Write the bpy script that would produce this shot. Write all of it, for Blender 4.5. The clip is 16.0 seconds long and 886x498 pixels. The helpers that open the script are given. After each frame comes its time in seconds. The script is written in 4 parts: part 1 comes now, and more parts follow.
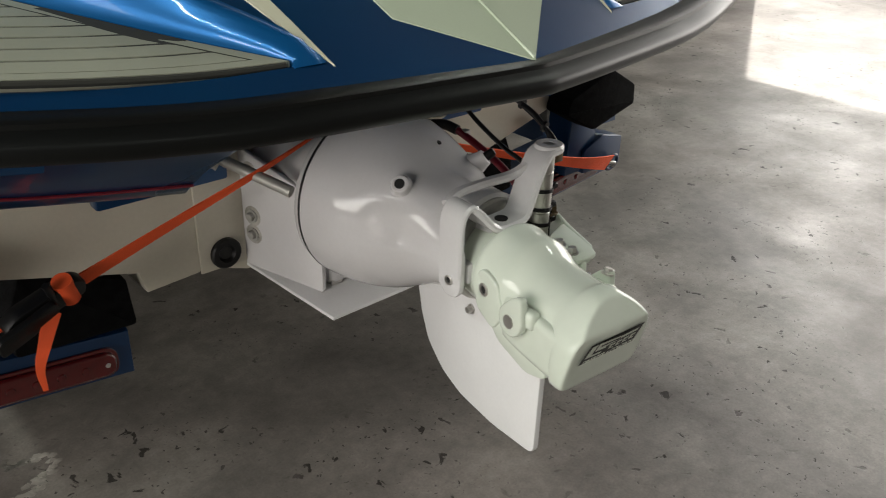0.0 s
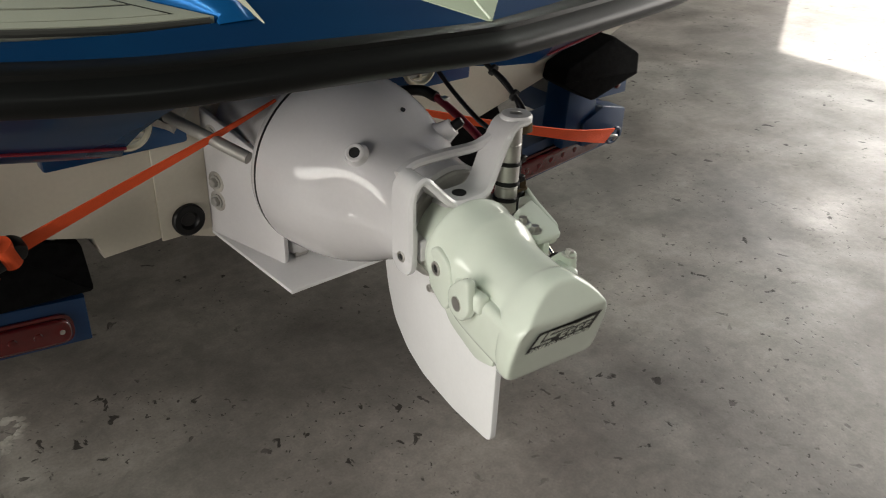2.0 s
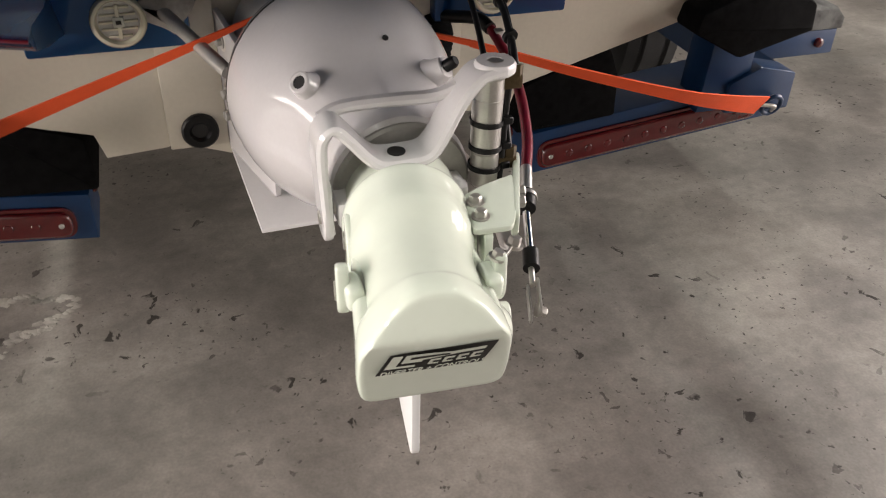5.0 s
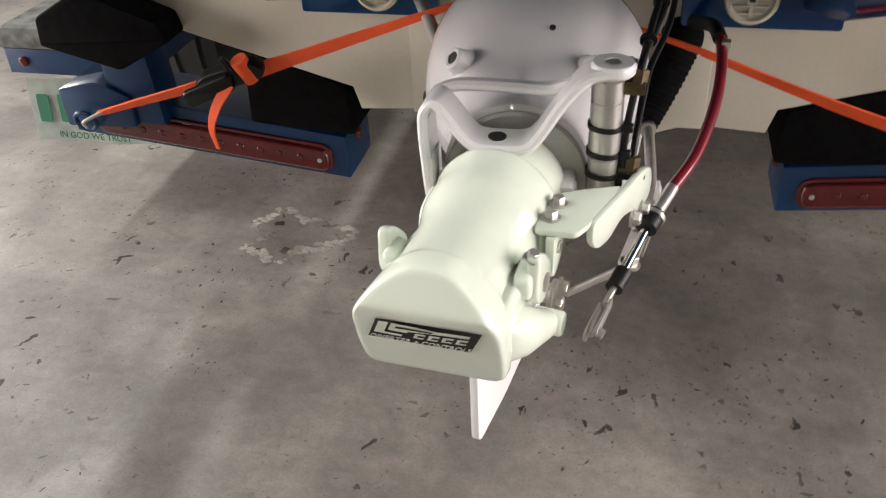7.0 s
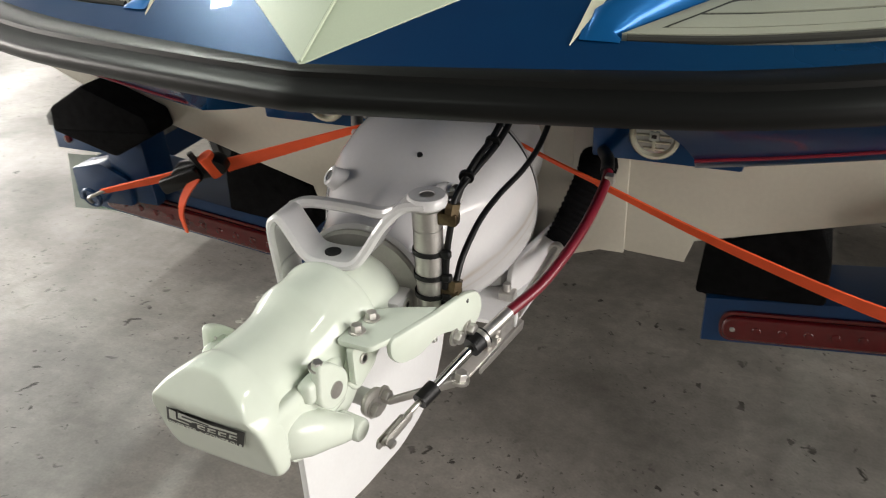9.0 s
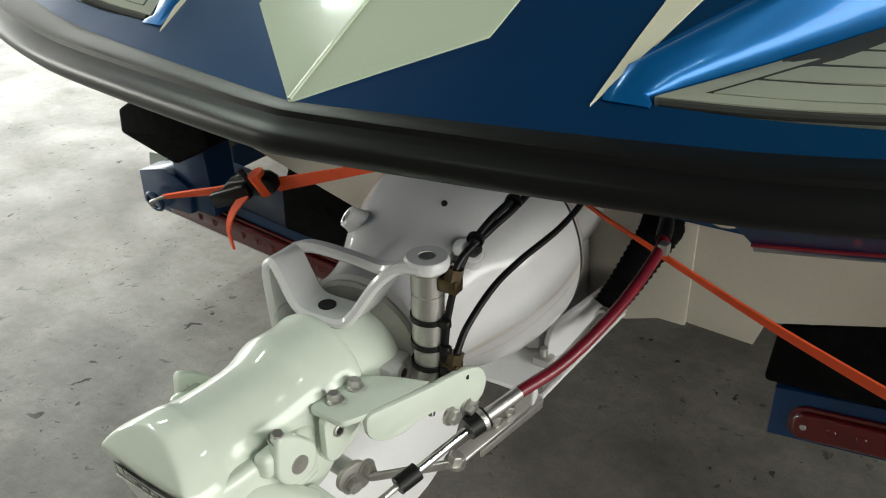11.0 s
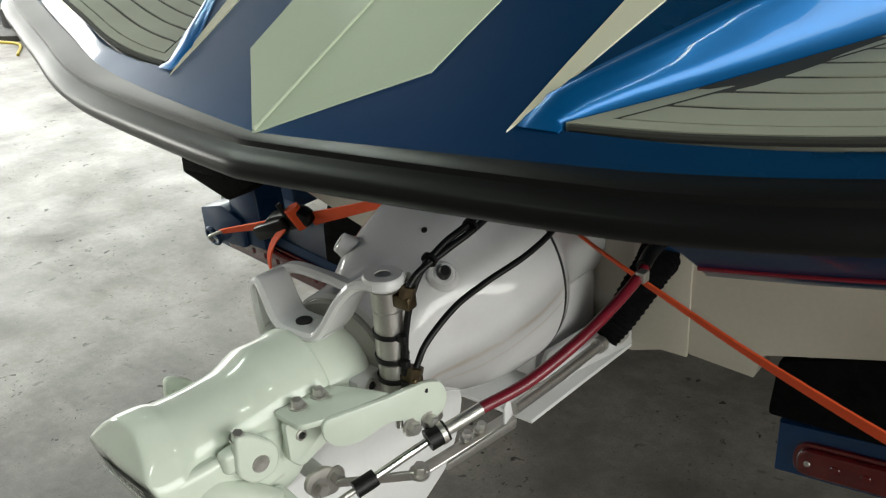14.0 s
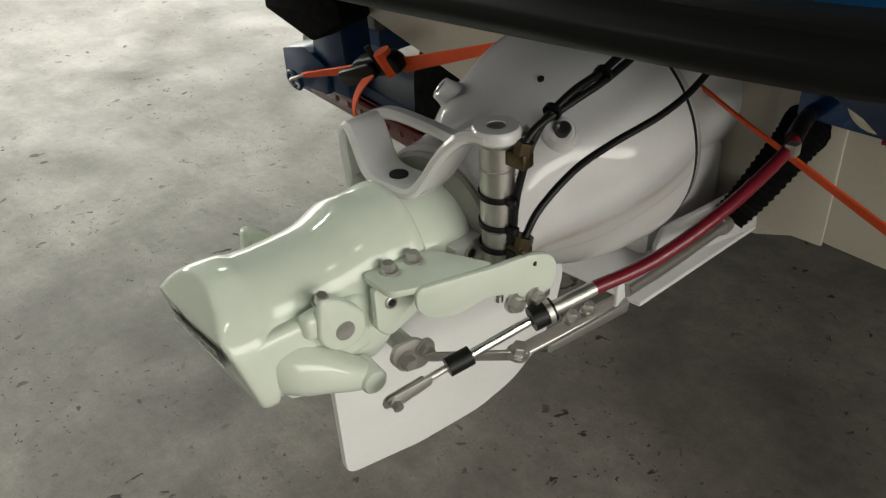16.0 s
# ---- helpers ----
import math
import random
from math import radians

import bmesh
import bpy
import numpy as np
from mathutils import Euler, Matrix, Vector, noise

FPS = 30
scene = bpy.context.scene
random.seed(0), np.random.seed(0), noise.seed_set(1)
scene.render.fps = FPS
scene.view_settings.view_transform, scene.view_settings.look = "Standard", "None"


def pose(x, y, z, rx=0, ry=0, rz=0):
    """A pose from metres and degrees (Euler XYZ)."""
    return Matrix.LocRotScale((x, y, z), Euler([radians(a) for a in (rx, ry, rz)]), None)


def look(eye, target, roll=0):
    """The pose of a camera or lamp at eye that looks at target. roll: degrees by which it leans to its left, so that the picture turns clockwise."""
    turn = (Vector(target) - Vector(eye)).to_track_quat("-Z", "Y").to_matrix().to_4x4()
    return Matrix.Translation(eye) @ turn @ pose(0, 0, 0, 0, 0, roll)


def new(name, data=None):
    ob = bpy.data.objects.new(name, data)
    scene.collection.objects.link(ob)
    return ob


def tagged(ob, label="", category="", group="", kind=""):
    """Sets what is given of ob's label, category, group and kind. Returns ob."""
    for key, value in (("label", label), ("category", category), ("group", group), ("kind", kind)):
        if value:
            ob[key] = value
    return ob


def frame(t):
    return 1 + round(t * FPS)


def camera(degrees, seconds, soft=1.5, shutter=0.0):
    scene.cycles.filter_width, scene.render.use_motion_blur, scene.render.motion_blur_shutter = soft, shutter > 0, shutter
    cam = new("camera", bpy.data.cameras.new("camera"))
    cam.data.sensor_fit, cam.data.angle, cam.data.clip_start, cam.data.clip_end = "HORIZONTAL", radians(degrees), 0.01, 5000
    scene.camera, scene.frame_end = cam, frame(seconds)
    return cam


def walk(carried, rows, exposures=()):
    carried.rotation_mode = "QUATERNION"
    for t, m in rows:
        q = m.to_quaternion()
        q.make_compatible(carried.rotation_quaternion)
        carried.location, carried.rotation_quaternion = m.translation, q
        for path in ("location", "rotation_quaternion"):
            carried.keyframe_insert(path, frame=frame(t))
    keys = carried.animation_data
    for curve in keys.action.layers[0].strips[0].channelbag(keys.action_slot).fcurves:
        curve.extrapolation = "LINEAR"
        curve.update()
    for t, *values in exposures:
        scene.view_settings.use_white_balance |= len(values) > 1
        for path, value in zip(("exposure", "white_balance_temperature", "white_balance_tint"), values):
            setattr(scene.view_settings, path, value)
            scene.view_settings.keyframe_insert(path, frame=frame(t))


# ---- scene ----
cam = camera(54.6, 16.0, 1.0, 0.5)
PATH = [
    (0, (-0.8730, -1.3672, 1.2950), (0.3200, -0.0473, 0.3815), 1.48),
    (0.5, (-0.8254, -1.4069, 1.2930), (0.3474, -0.0698, 0.3782), 1.33),
    (1, (-0.8067, -1.4336, 1.2901), (0.3506, -0.0857, 0.3715), 0.48),
    (1.5, (-0.7852, -1.4435, 1.2823), (0.3568, -0.0975, 0.3421), 0.40),
    (2, (-0.7305, -1.3865, 1.2693), (0.3776, -0.0405, 0.2894), 1.99),
    (2.5, (-0.6384, -1.2982, 1.2680), (0.4083, 0.0520, 0.2281), 2.90),
    (3, (-0.5686, -1.2761, 1.2662), (0.4733, 0.0579, 0.2009), 2.32),
    (3.5, (-0.4705, -1.3453, 1.2648), (0.3693, 0.1100, 0.1799), 1.71),
    (3.7, (-0.4125, -1.3883, 1.2644), (0.3277, 0.1194, 0.1785), 1.32),
    (5.8, (-0.0943, -1.3647, 1.1770), (0.1601, 0.2375, 0.0074), 2.87),
    (6, (-0.0319, -1.3763, 1.1766), (0.0624, 0.2437, 0.0075), 2.58),
    (6.5, (0.0780, -1.3947, 1.1798), (-0.1532, 0.2073, 0.0049), -1.36),
    (7, (0.1407, -1.4027, 1.1918), (-0.2658, 0.1891, 0.0512), -2.90),
    (7.5, (0.2134, -1.4559, 1.2232), (-0.2342, 0.1718, 0.1508), -0.94),
    (8, (0.2857, -1.4879, 1.2499), (-0.1951, 0.1566, 0.2182), -1.20),
    (8.5, (0.3964, -1.4158, 1.2584), (-0.1387, 0.2321, 0.2594), -1.26),
    (9, (0.4917, -1.3494, 1.2588), (-0.2044, 0.2533, 0.2860), -2.50),
    (9.2, (0.5190, -1.3337, 1.2591), (-0.2438, 0.2475, 0.3010), -3.11),
    (11.3, (0.5627, -1.1636, 1.2497), (-0.4415, 0.2891, 0.3111), -1.03),
    (11.5, (0.5934, -1.1822, 1.2465), (-0.4759, 0.2321, 0.3211), -1.92),
    (12, (0.6847, -1.2075, 1.2641), (-0.4594, 0.1828, 0.3934), -2.70),
    (12.5, (0.7259, -1.1949, 1.2690), (-0.4473, 0.1888, 0.4268), -3.08),
    (13, (0.7678, -1.1759, 1.2682), (-0.4210, 0.2017, 0.4380), -3.68),
    (13.5, (0.7650, -1.1566, 1.2699), (-0.4278, 0.2245, 0.4514), -4.09),
    (14, (0.7321, -1.1295, 1.2484), (-0.4563, 0.2461, 0.4144), -3.97),
    (14.5, (0.7106, -1.1258, 1.2314), (-0.5139, 0.1888, 0.3526), -3.89),
    (15, (0.6849, -1.1311, 1.2120), (-0.5845, 0.0966, 0.2730), -3.40),
    (15.5, (0.6218, -1.1054, 1.1908), (-0.6304, 0.0606, 0.1553), -3.05),
    (16, (0.6186, -1.0729, 1.1784), (-0.5985, 0.0727, 0.0801), -2.95),
]
EXPOSURE = [(0.0, -0.64, 6800, 11), (3.0, -0.33, 6900, 12), (6.0, 0.38, 7100, 21), (7.0, 0.36, 6900, 17), (9.0, 0.06, 6800, 12), (11.5, -0.36, 6600, 4), (14.5, -0.54, 6600, 4), (16.0, -0.72, 7000, 6)]
walk(cam, [(t, look(eye, target, roll)) for t, eye, target, roll in PATH], EXPOSURE)

# ---- world, sun and lights ----
world = bpy.data.worlds.new("sky")
scene.world = world
world.use_nodes = True
wn = world.node_tree.nodes
sky = wn.new("ShaderNodeTexSky")
sky.sky_type = 'NISHITA'
sky.sun_disc = False
sky.sun_elevation = radians(42.8)
sky.sun_rotation = radians(60.6)
world.node_tree.links.new(sky.outputs[0], wn["Background"].inputs[0])
wn["Background"].inputs[1].default_value = 0.10

sun_data = bpy.data.lights.new("sun", 'SUN')
sun_data.energy, sun_data.angle, sun_data.color = 5.0, radians(0.5), (1.0, 0.95, 0.88)
sun = new("sun", sun_data)
sun.matrix_world = look((15.5, 8.75, 16.5), (0, 0, 0))


def area(name, eye, target, w, h, energy, color):
    d = bpy.data.lights.new(name, 'AREA')
    d.shape, d.size, d.size_y, d.energy, d.color = 'RECTANGLE', w, h, energy, color
    ob = new(name, d)
    ob.matrix_world = look(eye, target)
    return ob


# daylight standing in the door openings, and tube lamps under the dark roof
area("doorway_light_east", (6.3, -0.9, 2.0), (0, -0.4, 0.5), 6.8, 2.6, 490, (1.0, 0.98, 0.95))
area("doorway_light_west", (-8.3, 2.6, 2.0), (0, 1.2, 0.4), 7.0, 2.6, 580, (1.0, 0.98, 0.95))
area("window_light_west", (-8.25, -3.2, 1.8), (-0.6, -0.6, 0.4), 2.0, 1.8, 330, (1.0, 0.97, 0.93))
# unseen roof lamps; the pair at x -2.9 is added fill for the port floor
LAMPS = [(-2.9, -1.3, 96), (2.7, -1.2, 30), (-2.9, 1.4, 64), (2.7, 1.4, 30), (-0.6, -2.9, 7)]
for lx, ly, watts in LAMPS:
    area("tube_light", (lx, ly, 3.62), (lx, ly, 0), 0.16, 1.15, watts, (0.91, 1.0, 0.94))

# ---- materials ----


def nodes_of(name):
    m = bpy.data.materials.new(name)
    m.use_nodes = True
    nt = m.node_tree
    return m, nt, nt.nodes["Principled BSDF"]


def mat(name, base, rough=0.5, metal=0.0, vary=0.12, scale=6.0, fine=90.0, bump=0.05, coat=0.0, rvary=0.1, tint=None, spec=0.5, clear=0.05):
    """A surface with its colour varied at two scales, uneven gloss and fine relief."""
    m, nt, p = nodes_of(name)
    N, L = nt.nodes.new, nt.links.new
    co = N("ShaderNodeTexCoord")
    big = N("ShaderNodeTexNoise")
    big.inputs["Scale"].default_value, big.inputs["Detail"].default_value = scale, 4
    small = N("ShaderNodeTexNoise")
    small.inputs["Scale"].default_value, small.inputs["Detail"].default_value = fine, 3
    L(co.outputs["Object"], big.inputs["Vector"])
    L(co.outputs["Object"], small.inputs["Vector"])
    mix = N("ShaderNodeMix")
    mix.data_type = 'RGBA'
    other = tint if tint else tuple(max(0.0, c * (1 - 2 * vary)) for c in base)
    mix.inputs[6].default_value = (*base, 1)
    mix.inputs[7].default_value = (*other, 1)
    ramp = N("ShaderNodeValToRGB")
    ramp.color_ramp.elements[0].position, ramp.color_ramp.elements[1].position = 0.4, 0.72
    L(big.outputs[0], ramp.inputs[0])
    L(ramp.outputs[0], mix.inputs[0])
    mul = N("ShaderNodeMix")
    mul.data_type, mul.blend_type = 'RGBA', 'MULTIPLY'
    mul.inputs[0].default_value = 1.0
    r2 = N("ShaderNodeMapRange")
    r2.inputs[3].default_value, r2.inputs[4].default_value = 1 - vary, 1 + vary
    L(small.outputs[0], r2.inputs[0])
    L(mix.outputs[2], mul.inputs[6])
    L(r2.outputs[0], mul.inputs[7])
    L(mul.outputs[2], p.inputs["Base Color"])
    r3 = N("ShaderNodeMapRange")
    r3.inputs[3].default_value, r3.inputs[4].default_value = max(0.02, rough - rvary), min(1, rough + rvary)
    L(big.outputs[0], r3.inputs[0])
    L(r3.outputs[0], p.inputs["Roughness"])
    p.inputs["Metallic"].default_value = metal
    p.inputs["Coat Weight"].default_value = coat
    p.inputs["Coat Roughness"].default_value = clear
    p.inputs["Specular IOR Level"].default_value = spec
    if bump:
        b = N("ShaderNodeBump")
        b.inputs["Strength"].default_value, b.inputs["Distance"].default_value = bump, 0.002
        L(small.outputs[0], b.inputs["Height"])
        L(b.outputs[0], p.inputs["Normal"])
    return m


M_blue = mat("blue gelcoat", (0.0005, 0.055, 0.155), 0.28, 0.5, 0.15, 2.2, 900, 0.0, 0.45, 0.03, (0.002, 0.034, 0.125), 0.4, 0.02)
# the coaming's blue, lightened in its colour for the bright sky it reflects
M_bluelit = mat("blue gelcoat lightened for sky reflection", (0.0, 0.115, 0.35), 0.36, 0.5, 0.08, 3, 900, 0.0, 0.35, 0.02, None, 0.4, 0.02)
M_sage = mat("pale sage gelcoat", (0.53, 0.60, 0.46), 0.22, 0, 0.04, 3, 400, 0.0, 0.8, 0.03, None, 0.4, 0.03)
M_cream = mat("cream stripe gelcoat", (0.66, 0.64, 0.50), 0.2, 0, 0.04, 3, 400, 0.0, 0.6, 0.03)
M_hullwhite = mat("ivory hull gelcoat", (0.60, 0.56, 0.47), 0.32, 0, 0.06, 4, 120, 0.02, 0.2)
M_foam = mat("sage grey deck foam", (0.31, 0.315, 0.25), 0.8, 0, 0.08, 5, 600, 0.25)
# dark foam grooves, and the shadow painted along the pad's edge
M_groove_shade = mat("dark foam groove and edge shadow", (0.03, 0.03, 0.025), 0.9, 0, 0.1, 5, 300, 0.1)
M_rubber = mat("black rail rubber", (0.0045, 0.005, 0.005), 0.36, 0, 0.2, 4, 200, 0.04, 0, 0.06, None, 0.3)
M_pump = mat("white pump paint", (0.67, 0.66, 0.665), 0.6, 0, 0.03, 7, 160, 0.03, 1.0, 0.05, (0.63, 0.62, 0.62), 0.15, 0.025)
# white paint; its green tint stands in for green light on the hood
M_div = mat("glossy white diverter paint with green light cast", (0.665, 0.715, 0.63), 0.55, 0, 0.03, 9, 60, 0.05, 1.0, 0.04, (0.63, 0.69, 0.595), 0.15, 0.025)


def scuffed(base):
    """The pump paint with faint tan drip lines that run along its starboard side."""
    m = base.copy()
    m.name = "scuffed white pump paint"
    nt = m.node_tree
    N, L = nt.nodes.new, nt.links.new

    def op(kind, a, b):
        n = N("ShaderNodeMath")
        n.operation = kind
        for i, q in enumerate((a, b)):
            if isinstance(q, (int, float)):
                n.inputs[i].default_value = q
            else:
                L(q, n.inputs[i])
        return n.outputs[0]

    co = N("ShaderNodeTexCoord")
    sep = N("ShaderNodeSeparateXYZ")
    L(co.outputs["Object"], sep.inputs[0])
    wob = N("ShaderNodeTexNoise")
    wob.inputs["Scale"].default_value = 9
    L(co.outputs["Object"], wob.inputs["Vector"])
    height = op('SUBTRACT', sep.outputs[2], op('MULTIPLY', sep.outputs[1], 0.27))
    height = op('ADD', height, op('MULTIPLY', wob.outputs[0], 0.03))
    total = None
    for level, width, weight in ((0.2175, 0.0065, 0.65), (0.197, 0.004, 0.4)):
        off = op('DIVIDE', op('ABSOLUTE', op('SUBTRACT', height, level), 0), width)
        line = op('MULTIPLY', op('MAXIMUM', op('SUBTRACT', 1.0, off), 0.0), weight)
        total = line if total is None else op('MAXIMUM', total, line)
    total = op('MULTIPLY', total, op('GREATER_THAN', sep.outputs[0], 0.04))
    patch = N("ShaderNodeTexNoise")
    patch.inputs["Scale"].default_value = 22
    L(co.outputs["Object"], patch.inputs["Vector"])
    total = op('MULTIPLY', total, op('MINIMUM', op('MULTIPLY', patch.outputs[0], 1.5), 1.0))
    p = nt.nodes["Principled BSDF"]
    mix = N("ShaderNodeMix")
    mix.data_type = 'RGBA'
    L(p.inputs["Base Color"].links[0].from_socket, mix.inputs[6])
    mix.inputs[7].default_value = (0.48, 0.39, 0.30, 1)
    L(total, mix.inputs[0])
    L(mix.outputs[2], p.inputs["Base Color"])
    return m


M_bowl = scuffed(M_pump)
M_fin = mat("white satin plate", (0.78, 0.78, 0.78), 0.38, 0, 0.03, 7, 160, 0.02, 0)
M_castgrey = mat("bare cast ring", (0.42, 0.41, 0.38), 0.4, 0.3, 0.1, 20, 200, 0.1)
M_weld = mat("grimy housing paint", (0.45, 0.43, 0.39), 0.5, 0, 0.25, 18, 140, 0.15, 0, 0.1, (0.2, 0.19, 0.17))
M_steel = mat("stainless steel", (0.56, 0.54, 0.51), 0.33, 0.8, 0.08, 40, 400, 0.02)
M_chrome = mat("polished rod", (0.75, 0.75, 0.74), 0.1, 1.0, 0.04, 40, 300, 0.0)
M_brass = mat("dull brass fitting", (0.13, 0.095, 0.055), 0.35, 0.9, 0.2, 60, 300, 0.05)
M_black = mat("black plastic", (0.006, 0.006, 0.0065), 0.42, 0, 0.2, 30, 300, 0.03, 0, 0.1, None, 0.3)
# near-black: paints the shade inside holes and bores, also the gasket
M_hole_seal = mat("hole shade and gasket black", (0.01, 0.01, 0.01), 0.6, 0, 0.2, 30, 300, 0.0)
M_carpet = mat("black bunk carpet", (0.006, 0.006, 0.0065), 0.98, 0, 0.3, 60, 900, 0.6, 0, 0.02, None, 0.1)
M_carpetgrey = mat("faded grey carpet", (0.20, 0.20, 0.195), 0.98, 0, 0.3, 30, 900, 0.6, 0, 0.02, None, 0.1)
M_trailer = mat("blue trailer paint", (0.003, 0.034, 0.105), 0.34, 0.1, 0.15, 8, 200, 0.03, 0.15)
M_red = mat("red lamp lens", (0.10, 0.006, 0.007), 0.15, 0, 0.15, 20, 60, 0.05, 0.6)
M_redhose = mat("red cable jacket", (0.20, 0.011, 0.024), 0.32, 0, 0.12, 30, 300, 0.03, 0.2)
M_strap = mat("orange webbing", (0.92, 0.105, 0.022), 0.75, 0, 0.1, 12, 700, 0.35, 0, 0.05)
M_plate = mat("weathered licence plate", (0.62, 0.66, 0.62), 0.4, 0.1, 0.12, 25, 200, 0.05)
M_green = mat("green plate print", (0.02, 0.17, 0.09), 0.5, 0, 0.1, 20, 200, 0.0)
M_lens = mat("clear lamp glass", (0.62, 0.62, 0.58), 0.12, 0.2, 0.1, 30, 200, 0.05, 0.8)
M_decal = mat("black decal vinyl", (0.015, 0.014, 0.013), 0.3, 0, 0.1, 30, 200, 0.0)
M_decalw = mat("pale decal print", (0.62, 0.66, 0.58), 0.3, 0, 0.05, 30, 200, 0.0)
M_tyre = mat("tyre rubber", (0.012, 0.012, 0.012), 0.75, 0, 0.2, 20, 200, 0.2)
M_wall = mat("drab garage wall paint", (0.17, 0.165, 0.15), 0.75, 0, 0.08, 1.5, 60, 0.1)
M_ceil = mat("dark garage roof board", (0.07, 0.066, 0.06), 0.8, 0, 0.08, 1.2, 50, 0.1)
M_out = mat("sunlit outside paving", (0.80, 0.78, 0.74), 0.85, 0, 0.1, 1.0, 40, 0.2)
M_yellow = mat("yellow hose", (0.55, 0.42, 0.03), 0.45, 0, 0.1, 20, 200, 0.02)
M_drum = mat("dark steel stand", (0.06, 0.06, 0.06), 0.5, 0.4, 0.2, 10, 200, 0.1)


def concrete():
    """Trowelled shop floor: mottled grey, dark spots, oil stains, drag marks and a worn sheen."""
    m, nt, p = nodes_of("worn concrete")
    N, L = nt.nodes.new, nt.links.new
    co = N("ShaderNodeTexCoord")

    def tex(scale, detail, dist=0.0, vec=None):
        n = N("ShaderNodeTexNoise")
        n.inputs["Scale"].default_value, n.inputs["Detail"].default_value, n.inputs["Distortion"].default_value = scale, detail, dist
        L(vec or co.outputs["Object"], n.inputs["Vector"])
        return n.outputs[0]

    def rng(v, a, b, c, d):
        n = N("ShaderNodeMapRange")
        for i, q in enumerate((a, b, c, d)):
            n.inputs[i + 1].default_value = q
        L(v, n.inputs[0])
        return n.outputs[0]

    def mul(a, b):
        n = N("ShaderNodeMath")
        n.operation = 'MULTIPLY'
        L(a, n.inputs[0]), L(b, n.inputs[1])
        return n.outputs[0]

    cloud = rng(tex(1.5, 9, 0.7), 0.32, 0.68, 0.62, 1.30)
    blot = rng(tex(6.5, 9, 0.5), 0.36, 0.64, 0.82, 1.13)
    grain = mul(rng(tex(160, 3), 0.3, 0.7, 0.86, 1.10), rng(tex(38, 5, 0.3), 0.3, 0.7, 0.86, 1.12))
    mp = N("ShaderNodeMapping")
    mp.inputs["Scale"].default_value, mp.inputs["Rotation"].default_value = (0.9, 7.0, 1.0), (0, 0, 0.35)
    L(co.outputs["Object"], mp.inputs["Vector"])
    drag = rng(tex(3.0, 5, 0.3, mp.outputs[0]), 0.3, 0.7, 0.91, 1.07)
    # dark specks where the skin of the floor has chipped
    spots_n = tex(24, 6, 0.5)
    where = rng(tex(2.2, 2), 0.45, 0.58, 0.0, 1.0)
    spot_a = mul(rng(spots_n, 0.64, 0.672, 0.0, 1.0), where)
    fine = mul(rng(tex(66, 4, 0.3), 0.645, 0.675, 0.0, 0.9), rng(tex(3.1, 2), 0.45, 0.6, 0.0, 1.0))
    mx = N("ShaderNodeMath")
    mx.operation = 'MAXIMUM'
    L(spot_a, mx.inputs[0]), L(fine, mx.inputs[1])
    spot = mx.outputs[0]
    spot_dark = rng(spot, 0.0, 1.0, 1.0, 0.28)
    oil = rng(tex(0.9, 3, 0.8), 0.60, 0.74, 1.0, 0.62)
    total = mul(mul(mul(cloud, blot), mul(grain, drag)), mul(spot_dark, oil))
    col = N("ShaderNodeMix")
    col.data_type, col.blend_type = 'RGBA', 'MULTIPLY'
    col.inputs[0].default_value = 1.0
    tone = N("ShaderNodeMix")
    tone.data_type = 'RGBA'
    tone.inputs[6].default_value, tone.inputs[7].default_value = (0.184, 0.174, 0.154, 1), (0.182, 0.160, 0.144, 1)
    L(rng(tex(0.7, 3), 0.35, 0.65, 0, 1), tone.inputs[0])
    L(tone.outputs[2], col.inputs[6])
    L(total, col.inputs[7])
    L(col.outputs[2], p.inputs["Base Color"])
    L(rng(tex(2.5, 6, 0.5), 0.3, 0.7, 0.36, 0.58), p.inputs["Roughness"])
    L(mul(mul(rng(spot, 0.0, 1.0, 1.0, 0.15), rng(tex(1.5, 9, 0.7), 0.32, 0.68, 0.62, 1.05)), rng(tex(6.5, 9, 0.5), 0.36, 0.64, 0.85, 1.05)), p.inputs["Specular IOR Level"])
    b = N("ShaderNodeBump")
    b.inputs["Strength"].default_value, b.inputs["Distance"].default_value = 0.25, 0.004
    ad = N("ShaderNodeMath")
    ad.operation = 'SUBTRACT'
    L(tex(30, 6), ad.inputs[0]), L(spot, ad.inputs[1])
    L(ad.outputs[0], b.inputs["Height"])
    L(b.outputs[0], p.inputs["Normal"])
    return m


M_floor = concrete()
M_crust = mat("pale concrete crust", (0.40, 0.375, 0.335), 0.7, 0, 0.3, 14, 60, 0.5, 0, 0.1, (0.13, 0.125, 0.11))

# ---- shape helpers ----


def empty(name, at=(0, 0, 0), label="", category="", group="", kind=""):
    ob = new(name)
    ob.location = at
    ob.empty_display_size = 0.05
    return tagged(ob, label, category, group, kind)


def mesh_of(name, bm, material, smooth=True):
    bmesh.ops.recalc_face_normals(bm, faces=bm.faces)
    me = bpy.data.meshes.new(name)
    bm.to_mesh(me)
    bm.free()
    me.materials.append(material)
    if smooth:
        me.polygons.foreach_set("use_smooth", [True] * len(me.polygons))
        me.set_sharp_from_angle(angle=radians(38))
    return me


def part(name, bm, material, parent=None, label=""):
    """Links a bmesh, modelled in world metres, as one mesh object under a thing or a part."""
    ob = new(name, mesh_of(name, bm, material))
    if parent:
        ob.parent = parent
        origin = Vector((0, 0, 0))
        up = parent
        while up:
            origin += up.location
            up = up.parent
        ob.data.transform(Matrix.Translation(-origin))
    if label:
        ob["label"] = label
    return ob


def thing(name, bm, material, label, category, group="", kind=""):
    return tagged(part(name, bm, material), label, category, group, kind)


